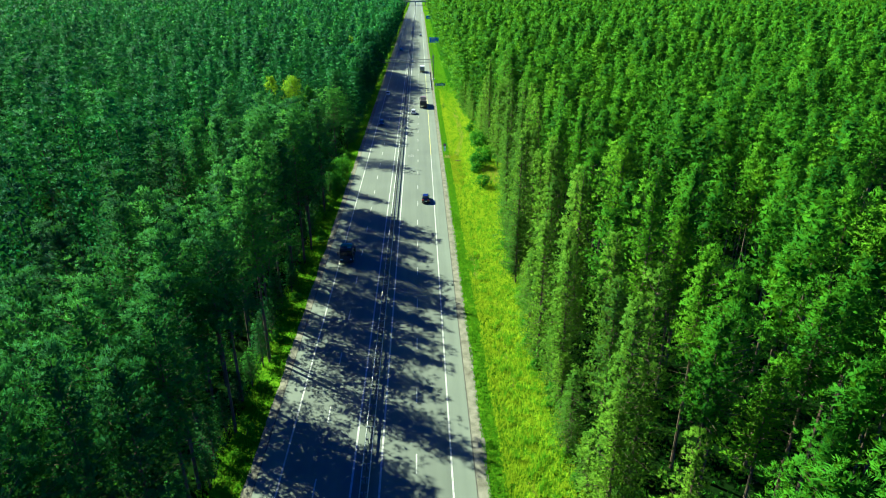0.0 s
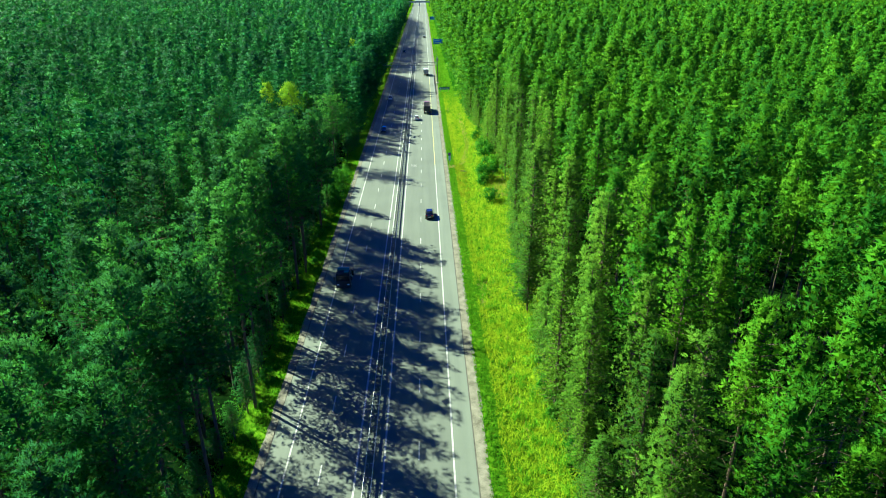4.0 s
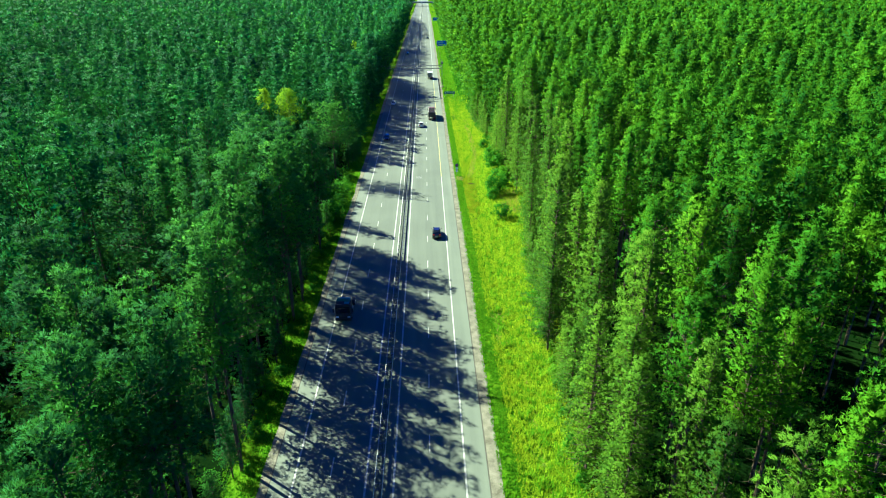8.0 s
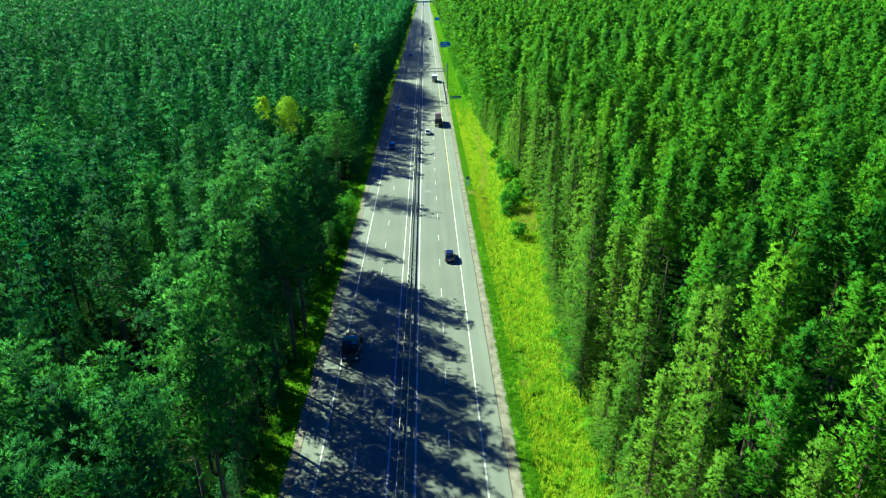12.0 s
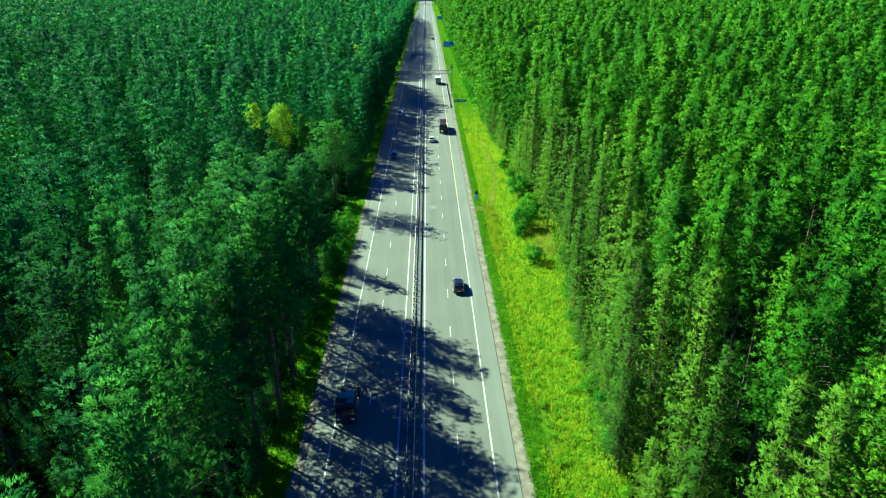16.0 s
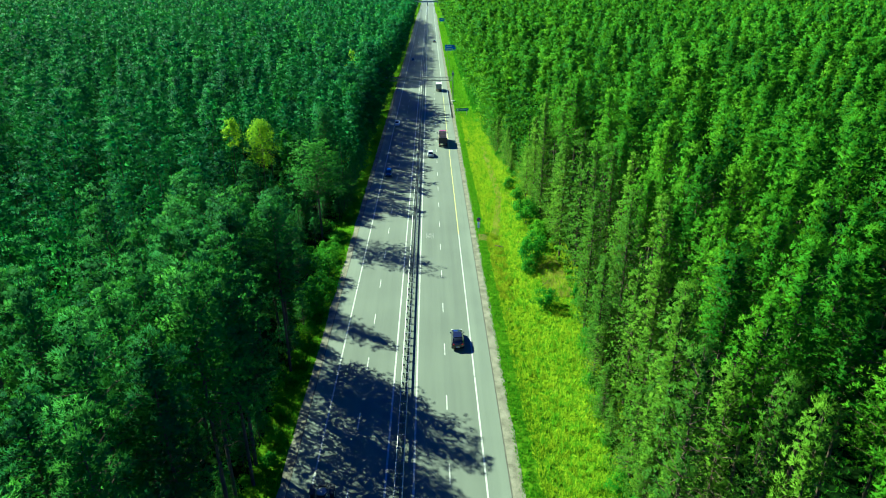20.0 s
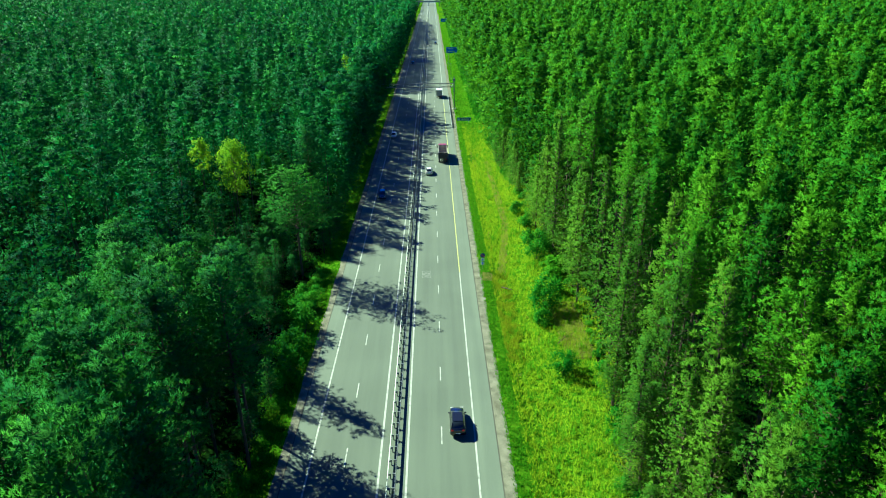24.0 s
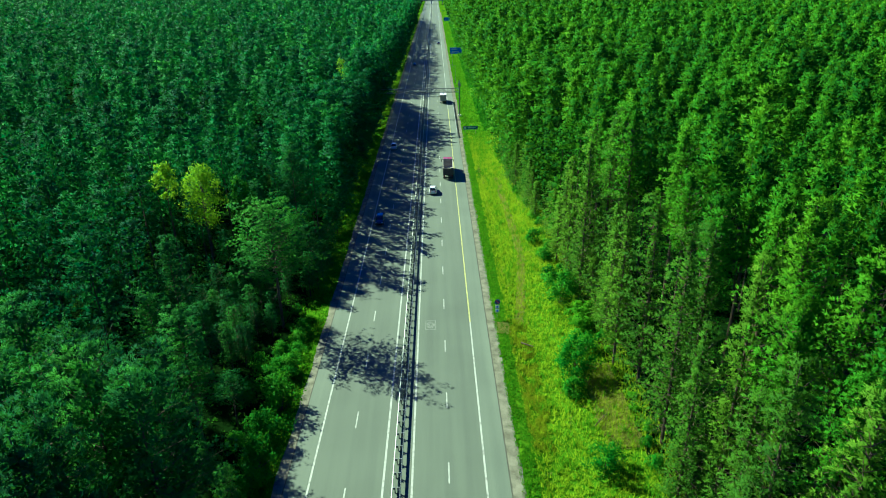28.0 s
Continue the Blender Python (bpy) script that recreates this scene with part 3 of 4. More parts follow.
            h = float(np.interp(py, (78, 108), (25.4, 20.8))) + 3.2 * gap + RNG.normal(0, 1.9 if py < 100 else 2.6) if west else 25.4 + 2.5 * gap + RNG.normal(0, 1.7 if py < 200 else 2.5)
            if west:
                h = fitting_height(wx, py, h, (1.8 if py < 85 else 3.2 if py < 160 else 1.2) + RNG.normal(0, 0.6))
                for way, top, rise in (((-0.788, 0.616), 12.0, 0.75), ((0.366, -0.93), 10.0, 0.28)):  # the lime birch stands free towards the sun and the road
                    d = (wx + 31.9) * way[0] + (py - 145) * way[1]
                    if 0 < d < 24 and abs((wx + 31.9) * way[1] - (py - 145) * way[0]) < 4.5:
                        h = min(h, top + rise * d)
                if h < 6:
                    continue
            if not west and inner < 5.0:
                h *= RNG.uniform(0.68, 1.0)
            out.append((wx, py, h, int(not west and inner < 7.0)))
        y += 10
    return out


TREES = plan_trees()
EAST_GROUP, WEST_GROUP = "young pines east of the road", "old pines west of the road"
TEMPLATES = [pine_template(100 + i, b, r, NEEDLES, tp, YOUNG_LABEL, EAST_GROUP, 16, 7, 2, 8, 8, 0.12) for i, (b, r, tp) in enumerate(((14.0, 3.6, 0.8), (15.0, 3.2, 0.65), (13.0, 3.9, 0.85), (15.5, 3.6, 0.6), (14.0, 3.4, 0.95)))]
OLD_TEMPLATES = [pine_template(110 + i, b, r, SHADE_TINT_OLD_NEEDLES, tp, OLD_LABEL, WEST_GROUP, w, 7, 3, 10, 9, 0.14) for i, (b, r, tp, w) in enumerate(((12.0, 4.3, 0.66, 13), (13.5, 3.9, 0.56, 12), (11.0, 4.7, 0.74, 14), (14.5, 4.4, 0.5, 11), (11.5, 4.0, 0.8, 14)))]
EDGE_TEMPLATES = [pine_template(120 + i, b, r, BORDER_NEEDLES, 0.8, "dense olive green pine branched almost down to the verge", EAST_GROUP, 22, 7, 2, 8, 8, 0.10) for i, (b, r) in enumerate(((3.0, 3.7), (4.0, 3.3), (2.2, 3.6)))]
WEST_EDGE = [pine_template(130 + i, b, r, SHADE_TINT_OLD_NEEDLES, 0.6, "tall pine branched low down beside the road", WEST_GROUP, 18, 7, 2, 9, 9, 0.14) for i, (b, r) in enumerate(((5.0, 4.0), (6.5, 3.7)))]
BROAD = pine_template(140, 13.0, 5.8, SHADE_TINT_OLD_NEEDLES, 0.45, "lone pine with a broad open crown beside the road", WEST_GROUP, 12, 8, 4, 11, 9, 0.10)
FIRST = set()


def unscaled(ob):
    """Takes back the scale that a copy inherits from its model."""
    return Matrix.Diagonal((1 / ob.scale[0], 1 / ob.scale[1], 1 / ob.scale[2], 1))


def set_tree(template, x, y, h, turn, wide=1.0):
    k = h / TALL
    w = k ** 0.6 * wide
    m = Matrix.Translation((x, y, ground_height(x))) @ Matrix.Rotation(turn, 4, "Z") @ Matrix.Diagonal((w * RNG.uniform(0.9, 1.12), w * RNG.uniform(0.9, 1.12), k, 1))
    if template in FIRST:
        return copy_thing(template, m @ unscaled(template))
    FIRST.add(template)
    template.matrix_basis = m
    return template


LIBRARY = {(level, 1): [loose_pine(300 + 20 * level + i, level, b, r, tp) for i, (b, r, tp) in enumerate(((11.5, 4.2, 0.8), (12.5, 3.9, 0.7), (11.0, 4.6, 0.9), (11.5, 3.9, 0.95), (12.5, 4.4, 0.65)))] for level in range(5)}
LIBRARY.update({(level, 0): [loose_pine(400 + 20 * level + i, level, b, r, tp) for i, (b, r, tp) in enumerate(((15.0, 3.6, 0.8), (16.0, 3.2, 0.65), (14.0, 3.9, 0.85), (16.0, 3.6, 0.6), (14.5, 3.4, 0.95)))] for level in range(5)})
LOW = {(level, side): [loose_pine(500 + 40 * side + 9 * level + i, level, 3.0 + 2.5 * side, 3.2 + 0.7 * side, 0.6) for i in range(3)] for level in range(5) for side in (0, 1)}


def distance_level(x, y):
    d = math.hypot(max(0.0, abs(x) - 20) * 0.8, max(0.0, y - 60))
    if y < -24:
        return 2 if abs(x) < 42 else 4
    if abs(x - 4) > 0.74 * (y + 47) + 28:
        return 4
    return 0 if d < 60 else (1 if d < 110 else (2 if d < 200 else (3 if d < 380 else 4)))


near = [t for t in TREES if t[2] > 4.4 and -20 < t[1] < 160 and abs(t[0] - 4) < 0.5 * t[1] + 45]
near.sort(key=lambda t: abs(t[0] - 4) + 0.10 * abs(t[1] - 65))
near = near[:290]
near_ids = {id(t) for t in near}
for t in near:
    kinds = WEST_EDGE if t[3] == 2 else OLD_TEMPLATES if t[0] < 0 else EDGE_TEMPLATES if t[3] else TEMPLATES
    unused = [k for k in kinds if k not in FIRST]  # every model stands somewhere
    set_tree(unused[0] if unused else kinds[RNG.integers(len(kinds))], t[0], t[1], t[2], RNG.uniform(0, 6.28))
for i, (x, y, h) in enumerate(ROADSIDE):
    set_tree(OLD_TEMPLATES[(0, 2, 4)[i % 3]], x, y, h, RNG.uniform(0, 6.28))
y = -8.0
while y < 225:  # young pines and self-sown trees at the foot of the eastern border
    if not 100 < y < 128:
        set_tree(EDGE_TEMPLATES[RNG.integers(3)], east_border(y) + RNG.uniform(0.2, 2.4), y, RNG.uniform(6.0, 12.5), RNG.uniform(0, 6.28), 1.15)
    y += RNG.uniform(3.0, 6.5)
for x, y, h in ((-18.4, 133.0, 19.4),):
    set_tree(BROAD, x, y, h, RNG.uniform(0, 6.28), 1.2)


def join_forest(trees, west):
    crowns, faces, trunks, tones = [], [], [], []
    for x, y, h, border in trees:
        level = distance_level(x, y)
        lib = LOW[level, int(west)] if border else LIBRARY[level, int(west)]
        (c, f), s = lib[RNG.integers(len(lib))]
        a = RNG.uniform(0, 6.283)
        k = h / TALL
        wide = k ** 0.7 * RNG.uniform(0.8, 1.2) * (1.0 if y < 200 else 1.06 if y < 420 else 1.2 if y < 800 else 1.6)
        rot = np.array([[math.cos(a) * wide, -math.sin(a) * wide, 0], [math.sin(a) * wide, math.cos(a) * wide, 0], [0, 0, k]])
        o = np.array([x, y, ground_height(x)])
        crowns.append(c @ rot.T + o)
        tones.append(np.full(len(c), np.clip(RNG.normal(0.5, 0.2), 0.1, 0.9)))
        faces.append(unit(f @ (rot / np.array([wide, wide, k])).T))
        if len(s):
            trunks.append(s @ rot.T + o)
    t = thing("pine_forest", "dense green pine forest reaching to the horizon", "forest", kind="stuff")
    # western crowns get the needle colour that includes the haze
    tagged(part_of("crowns", tri_mesh("crowns", np.concatenate(crowns), HAZE_TINT_NEEDLES if west else NEEDLES, np.concatenate(faces), np.concatenate(tones)), None, t), kind="stuff")
    if trunks:
        tagged(part_of("trunks", tri_mesh("trunks", np.concatenate(trunks), BARK), None, t), kind="stuff")


rest = [t for t in TREES if id(t) not in near_ids]
for west in (True, False):
    join_forest([t for t in rest if (t[0] < 0) == west], west)


# ---- broadleaf trees and bushes ----
def leafy(rng, height, base, radius, clumps, per, size, waist=0.6):
    """Corners of a leafy crown made of uneven clumps, and its limbs."""
    cs, ns, limbs = [], [], []
    for i in range(clumps):
        u = rng.uniform(0, 1) ** 0.8
        reach = radius * (math.sin(math.pi * min(1, 0.12 + 0.85 * u)) ** waist) * rng.uniform(0.3, 1.2)
        az = rng.uniform(0, 6.283)
        c = np.array([reach * math.cos(az), reach * math.sin(az), base + (height - base) * u])
        limbs.append((np.array([0, 0, max(0.15 * height, c[2] - 0.6 * radius)]), c))
        q = c + rng.normal(0, radius * 0.11 + 0.08, (per, 3))
        cs.append(q)
        ns.append(unit(unit(q - c) * 0.7 + np.array([c[0], c[1], 0]) / radius * 0.6 + np.array([0, 0, 0.25 + 0.5 * u])))
    return shingles(np.concatenate(cs), np.concatenate(ns), size, size * 0.7, rng, 0.6), limbs


def leafy_tree(name, label, x, y, height, base, radius, mat, seed, clumps=70, per=26, size=0.42):
    rng = np.random.default_rng(seed)
    (c, facing), limbs = leafy(rng, height, base, radius, clumps, per, size)
    t = thing(name, label, "tree", pose(x, y, ground_height(x)))
    wood = [bar((0, 0, -0.8), (0, 0, height * 0.8), 0.16, 0.04, 6)] + [bar(a, b, 0.05, 0.012, 3) for a, b in limbs[::2]]
    part_of("trunk", tri_mesh("trunk", np.concatenate(wood), BARK), None, t)
    part_of("crown", tri_mesh("crown", c, mat, facing), None, t)
    return t


leafy_tree("birch_tree", "lime-green young birch between dark pines", -31.8, 145.3, 20.8, 11.5, 3.0, LIME, 41, 100, 46, 0.28)
leafy_tree("birch_tree", "smaller lime-green birch at the clearing", -38.6, 148.6, 20.6, 15.0, 1.5, LIME, 42, 40, 44, 0.28)
leafy_tree("birch_tree", "slender green young tree beside the lime birch", -28.0, 152.0, 17.0, 9.0, 1.8, LEAVES, 43, 60, 40, 0.30)
leafy_tree("birch_tree", "yellow-green birch far along the forest border", -26.0, 262.0, 22.0, 12.0, 2.2, LIME, 44, 40)


def bush_template(seed, height, radius, mat, label):
    rng = np.random.default_rng(seed)
    (c, facing), limbs = leafy(rng, height, 0.12 * height, radius, 30, 36, 0.26, 0.45)
    t = thing("bush", label, "bush", group="bushes of the verge")
    part_of("stem", tri_mesh("stem", np.concatenate([bar((0, 0, -0.4), (0, 0, height * 0.6), 0.05, 0.02, 4)] + [bar((0, 0, 0), b, 0.03, 0.008, 3) for a, b in limbs[::3]]), BARK), None, t)
    part_of("crown", tri_mesh("crown", c, mat, facing), None, t)
    return t


BUSHES = [bush_template(60, 2.2, 1.3, LEAVES, "bright green leafy bush at the forest border"), bush_template(61, 3.4, 1.7, LEAVES, "tall dense green bush on the verge"), bush_template(62, 1.5, 1.2, GRASS, "low yellow-green shrub on the verge")]


def set_bush(kind, x, y, k):
    m = Matrix.Translation((x, y, ground_height(x))) @ Matrix.Rotation(RNG.uniform(0, 6.28), 4, "Z") @ Matrix.Diagonal((k, k, k * RNG.uniform(0.85, 1.15), 1))
    t = BUSHES[kind]
    if t in FIRST:
        return copy_thing(t, m @ unscaled(t))
    FIRST.add(t)
    t.matrix_basis = m
    return t


for kind, x, y, k in ((1, 23.2, 138.4, 1.45), (1, 24.6, 141.0, 1.1), (1, 22.0, 121.2, 1.5), (1, 21.2, 118.4, 1.1), (0, 20.6, 115.6, 1.0), (2, 25.4, 133.4, 1.5), (2, 24.8, 130.5, 1.2), (1, 21.2, 102.4, 0.95), (1, 22.4, 103.6, 0.7),
                      (0, 24.3, 125.5, 1.1), (0, 23.0, 146.0, 1.1), (0, 23.6, 155.0, 1.1), (0, 22.4, 163.0, 1.0),
                      (1, -14.4, 113.8, 1.2), (1, -14.6, 108.6, 1.15), (1, -14.8, 104.4, 1.1), (1, -14.6, 101.0, 1.0)):
    set_bush(kind, x, y, k)
y = -4.0
while y < 250:
    sunny = 112 < y < 138
    set_bush(int(RNG.integers(3)), -(15.6 if sunny else 14.0) - RNG.uniform(0, 2.2), y, RNG.uniform(0.4, 0.8))
    y += RNG.uniform(1.6, 4.2) if y > 60 else RNG.uniform(3.0, 6.0)
for _ in range(26):
    py = RNG.uniform(100, 136)
    set_bush(int(RNG.integers(3)), -RNG.uniform(14.5, 19), py, RNG.uniform(0.6, 1.0))
for _ in range(70):
    py = RNG.uniform(-5, 230)
    set_bush(int(RNG.integers(3)), east_border(py) + RNG.uniform(-0.3, 1.2), py, RNG.uniform(0.4, 0.8))


def fallen_branch(label, a, b, r):
    t = thing("fallen_branch", label, "branch", pose(a[0], a[1], ground_height(a[0]) + 0.35))
    bm = bmesh.new()
    d = Vector((b[0] - a[0], b[1] - a[1], 0.25))
    tube(bm, (0, 0, 0), d * 0.55, r, r * 0.8, 7)
    tube(bm, d * 0.55, d + Vector((0.1, -0.12, 0.05)), r * 0.8, r * 0.45, 7)
    tube(bm, d * 0.4, d * 0.6 + Vector((0.25, 0.2, 0.3)), r * 0.4, r * 0.2, 5)
    part("stem", bm, BARK, t)


fallen_branch("dark fallen branch lying in the dry weeds", (15.8, 127.4), (17.2, 126.0), 0.11)
fallen_branch("thin fallen branch lying on bare dry grass", (21.8, 109.3), (23.6, 111.4), 0.07)


# ---- grass ----
def sward(name, label, mat, count, xr, yr, length, width, per, keep=None):
    x = RNG.uniform(0, 1, count)
    y = RNG.uniform(*yr, count)
    lo = np.array([xr(v)[0] for v in y])
    hi = np.array([xr(v)[1] for v in y])
    x = lo + (hi - lo) * x
    if keep is not None:
        ok = np.array([keep(a, b) for a, b in zip(x, y)])
        x, y = x[ok], y[ok]
    z = np.array([ground_height(v) for v in x])
    c = np.repeat(np.stack([x, y, z], 1), per, 0) + RNG.normal(0, 0.10, (len(x) * per, 3)) * np.array([1, 1, 0.2])
    d = np.array([0, 0, 1.0]) + RNG.normal(0, 0.45, (len(c), 3))
    ob = part_of(name, tri_mesh(name, blades(c, d, length, width, RNG), mat), None)
    tagged(ob, label, "grass", kind="stuff")


def streak(x, y):
    """Long stripes along the verge, -1 to 1."""
    return noise.noise(Vector((x * 0.55, y * 0.06, 6.0))) + 0.5 * noise.noise(Vector((x * 1.5, y * 0.3, 2.0)))


def tufts(x, y):
    return noise.noise(Vector((x * 0.9, y * 0.9, 9.0)))


def thinning(y, a=225.0, b=255.0):
    """A ragged end of the near grass, where the far one takes over."""
    return RNG.random() > (y - a) / (b - a)


sward("mown_grass", "short green leafy grass beside the gravel shoulder", SHORT, 34000, lambda y: (12.45, 15.3), (-12, 255), 0.22, 0.12, 3, lambda x, y: tufts(x * 1.5, y * 1.5) > -0.28 and thinning(y))
sward("tall_grass", "tall yellow-green meadow grass between verge and pines", MEADOW, 40000, lambda y: (14.4, east_border(y) + 3.0), (-12, 255), 0.62, 0.085, 3, lambda x, y: streak(x, y) > -0.6 and thinning(y))
sward("tall_grass", "high bright tussocks standing out of the meadow grass", GRASS, 9000, lambda y: (15.6, east_border(y) + 0.6), (-5, 250), 1.15, 0.11, 4, lambda x, y: tufts(x, y * 0.7) > 0.12)
sward("dry_grass", "straw-coloured dry grass in stripes along the verge", STRAW, 5000, lambda y: (15.0, east_border(y)), (-5, 245), 0.45, 0.08, 3, lambda x, y: streak(x, y) < -0.34)
sward("dry_grass", "bare straw-coloured patch between bushes and pines", STRAW, 5200, lambda y: (22.6, 26.6), (106, 122), 0.22, 0.13, 3)
sward("dry_grass", "brownish track of dry grass past the road sign", STRAW, 3600, lambda y: (float(np.interp(y, [133, 145, 158, 200], [16.2, 18.0, 19.6, 19.4])) - 0.6, float(np.interp(y, [133, 145, 158, 200], [16.2, 18.0, 19.6, 19.4])) + 0.6), (133, 205), 0.34, 0.10, 3)
sward("dry_grass", "rusty yellow weeds beside the road sign", RUSTY, 3800, lambda y: (14.4, 17.2), (106, 134), 0.42, 0.10, 3, lambda x, y: tufts(x, y * 0.5) > -0.1)
sward("dry_grass", "pale bare spot below the road sign", STRAW, 420, lambda y: (12.9, 14.6), (129.8, 132.8), 0.2, 0.14, 3)
sward("undergrowth", "low green undergrowth along the forest border", LEAVES, 16000, lambda y: (east_border(y) - 0.6, east_border(y) + 40), (-5, 260), 0.40, 0.16, 4)
sward("undergrowth", "dark undergrowth below the western pines", LEAVES, 7000, lambda y: (-60.0, -15.5), (-5, 200), 0.34, 0.13, 4)
sward("roadside_grass", "bright grass strip below the western pines", GRASS, 12000, lambda y: (-17.0, -12.5), (-5, 260), 0.40, 0.13, 3)
sward("far_verge_grass", "verge grass behind the start of the way", GRASS, 5000, lambda y: (12.6, east_border(y) + 1.0), (-70, -4), 0.5, 0.2, 3)
sward("far_verge_grass", "roadside grass behind the start of the way", GRASS, 2200, lambda y: (-17.0, -12.5), (-70, -4), 0.5, 0.2, 3)
sward("far_verge_grass", "distant green verge grass", GRASS, 12000, lambda y: (12.7, east_border(y) + 1.5), (225, 760), 0.6, 0.30, 3)
sward("undergrowth", "distant green undergrowth along the forest border", LEAVES, 8000, lambda y: (east_border(y) - 0.6, east_border(y) + 10), (255, 760), 1.2, 0.8, 3)


# ---- signs, gantry, bridge ----
def stop_sign(x, y):
    """A round blue sign over two small plates on one post."""
    t = thing("road_sign", "round blue no-stopping sign with pale plates on a post", "road sign", pose(x, y, ground_height(x)))
    bm = bmesh.new()
    tube(bm, (0, 0, -0.5), (0, 0, 3.1), 0.04)
    part("post", bm, STEEL, t)
    bm = bmesh.new()
    tube(bm, (0, -0.06, 2.75), (0, -0.09, 2.75), 0.42, sides=28)
    disc = part("disc", bm, DEEP_BLUE, t)
    bm = bmesh.new()
    box(bm, (0.78, 0.012, 0.09), (0, -0.10, 2.75), turn=Matrix.Rotation(radians(45), 4, "Y"))
    part("bar", bm, RED, disc, "red slanting bar")
    for z in (1.95, 1.25):
        bm = bmesh.new()
        box(bm, (0.62, 0.03, 0.55), (0, -0.07, z), 0.01)
        plate = part("plate", bm, WHITE, t, "pale blue-white plate")
        bm = bmesh.new()
        box(bm, (0.22, 0.012, 0.34), (0, -0.092, z))
        part("arrow_mark", bm, BLUE, plate)


stop_sign(13.05, 134.2)


def board(name, label, x0, x1, y, z0, z1, mat, bars, legs=2):
    """A wide sign board on legs, with pale bars for its writing."""
    t = thing(name, label, "road sign", pose((x0 + x1) / 2, y, 0))
    w, h = x1 - x0, z1 - z0
    for i in range(legs):
        x = -w * 0.36 + 0.72 * w * i / max(1, legs - 1)
        bm = bmesh.new()
        tube(bm, (x, 0.08, -1.2), (x, 0.08, z1 - 0.05), 0.07)
        part("leg", bm, STEEL, t)
    bm = bmesh.new()
    box(bm, (w, 0.06, h), (0, 0, (z0 + z1) / 2), 0.015)
    p = part("panel", bm, mat, t)
    bm = bmesh.new()
    for sx, sz, ww, hh in ((0, z1 - 0.10, w - 0.1, 0.05), (0, z0 + 0.10, w - 0.1, 0.05), (-w / 2 + 0.08, (z0 + z1) / 2, 0.05, h - 0.22), (w / 2 - 0.08, (z0 + z1) / 2, 0.05, h - 0.22)):
        box(bm, (ww, 0.012, hh), (sx, -0.038, sz))
    part("border", bm, WHITE, p, "thin white border")
    for cx, cz, ww, hh in bars:
        bm = bmesh.new()
        box(bm, (ww * w, 0.012, hh * h), (cx * w, -0.038, z0 + cz * h))
        part("line_mark", bm, WHITE, p)


board("name_board", "wide dark teal board with pale markings on legs", 13.0, 17.7, 252.0, 0.9, 2.0, TEAL, ((-0.36, 0.5, 0.12, 0.5), (0.08, 0.5, 0.55, 0.22)))
board("direction_sign", "large blue direction sign above the verge", 13.4, 20.4, 448.0, 1.6, 5.2, BLUE, ((-0.1, 0.72, 0.5, 0.14), (-0.05, 0.30, 0.6, 0.12)), 3)
board("direction_sign", "distant blue direction sign on the verge", 13.6, 20.0, 720.0, 2.0, 5.2, BLUE, ((0, 0.5, 0.5, 0.15),))


def gantry(y):
    """A lattice beam over both carriageways on one mast at either side."""
    t = thing("gantry", "grey steel lattice gantry over the carriageways", "gantry", pose(0, y, 0))
    z0, z1, xa, xb = 8.3, 9.6, -15.2, 12.8
    for x, top in ((xb, 12.3), (xa, 10.2)):
        bm = bmesh.new()
        tube(bm, (x, 0, -0.8), (x, 0, top), 0.22, 0.16, 10)
        mast = part("mast", bm, GREY_METAL, t)
        bm = bmesh.new()
        box(bm, (1.3, 1.3, 0.7), (x, 0, -0.05), 0.05)
        part("footing", bm, CONCRETE, mast)
    for z in (z0, z1):
        for dy in (-0.45, 0.45):
            bm = bmesh.new()
            tube(bm, (xa, dy, z), (xb, dy, z), 0.07, sides=6)
            part("chord", bm, GREY_METAL, t)
    n = 20
    for i in range(n):
        x, xn = xa + (xb - xa) * i / n, xa + (xb - xa) * (i + 1) / n
        for dy in (-0.45, 0.45):
            bm = bmesh.new()
            tube(bm, (x, dy, z0 if i % 2 else z1), (xn, dy, z1 if i % 2 else z0), 0.04, sides=5)
            part("brace", bm, GREY_METAL, t)
            bm = bmesh.new()
            tube(bm, (x, dy, z0), (x, dy, z1), 0.035, sides=5)
            part("strut", bm, GREY_METAL, t)
    for x in (4.0, 7.2, -5.2, -7.6):
        bm = bmesh.new()
        box(bm, (0.35, 0.6, 0.4), (x, -0.55, z0 - 0.2), 0.03)
        part("camera_box", bm, GREY_METAL, t, "small grey sensor box")
    bm = bmesh.new()
    box(bm, (0.9, 0.5, 1.1), (xb, -0.35, 10.9), 0.04)
    part("cabinet", bm, GREY_METAL, t, "grey box near the mast's head")


gantry(277.7)


def lamp_mast(x, y, h):
    t = thing("sign_mast", "slender grey mast on the verge", "mast", pose(x, y, ground_height(x)))
    bm = bmesh.new()
    tube(bm, (0, 0, -0.6), (0, 0, h), 0.09, 0.05)
    part("pole", bm, GREY_METAL, t)
    bm = bmesh.new()
    tube(bm, (0, 0, h - 0.1), (-1.6, 0, h + 0.2), 0.04)
    arm = part("arm", bm, GREY_METAL, t)
    bm = bmesh.new()
    box(bm, (0.6, 0.22, 0.1), (-1.8, 0, h + 0.2), 0.02)
    part("head", bm, GREY_METAL, arm)


for y in (395.0, 350.0):
    lamp_mast(13.6, y, 8.0)


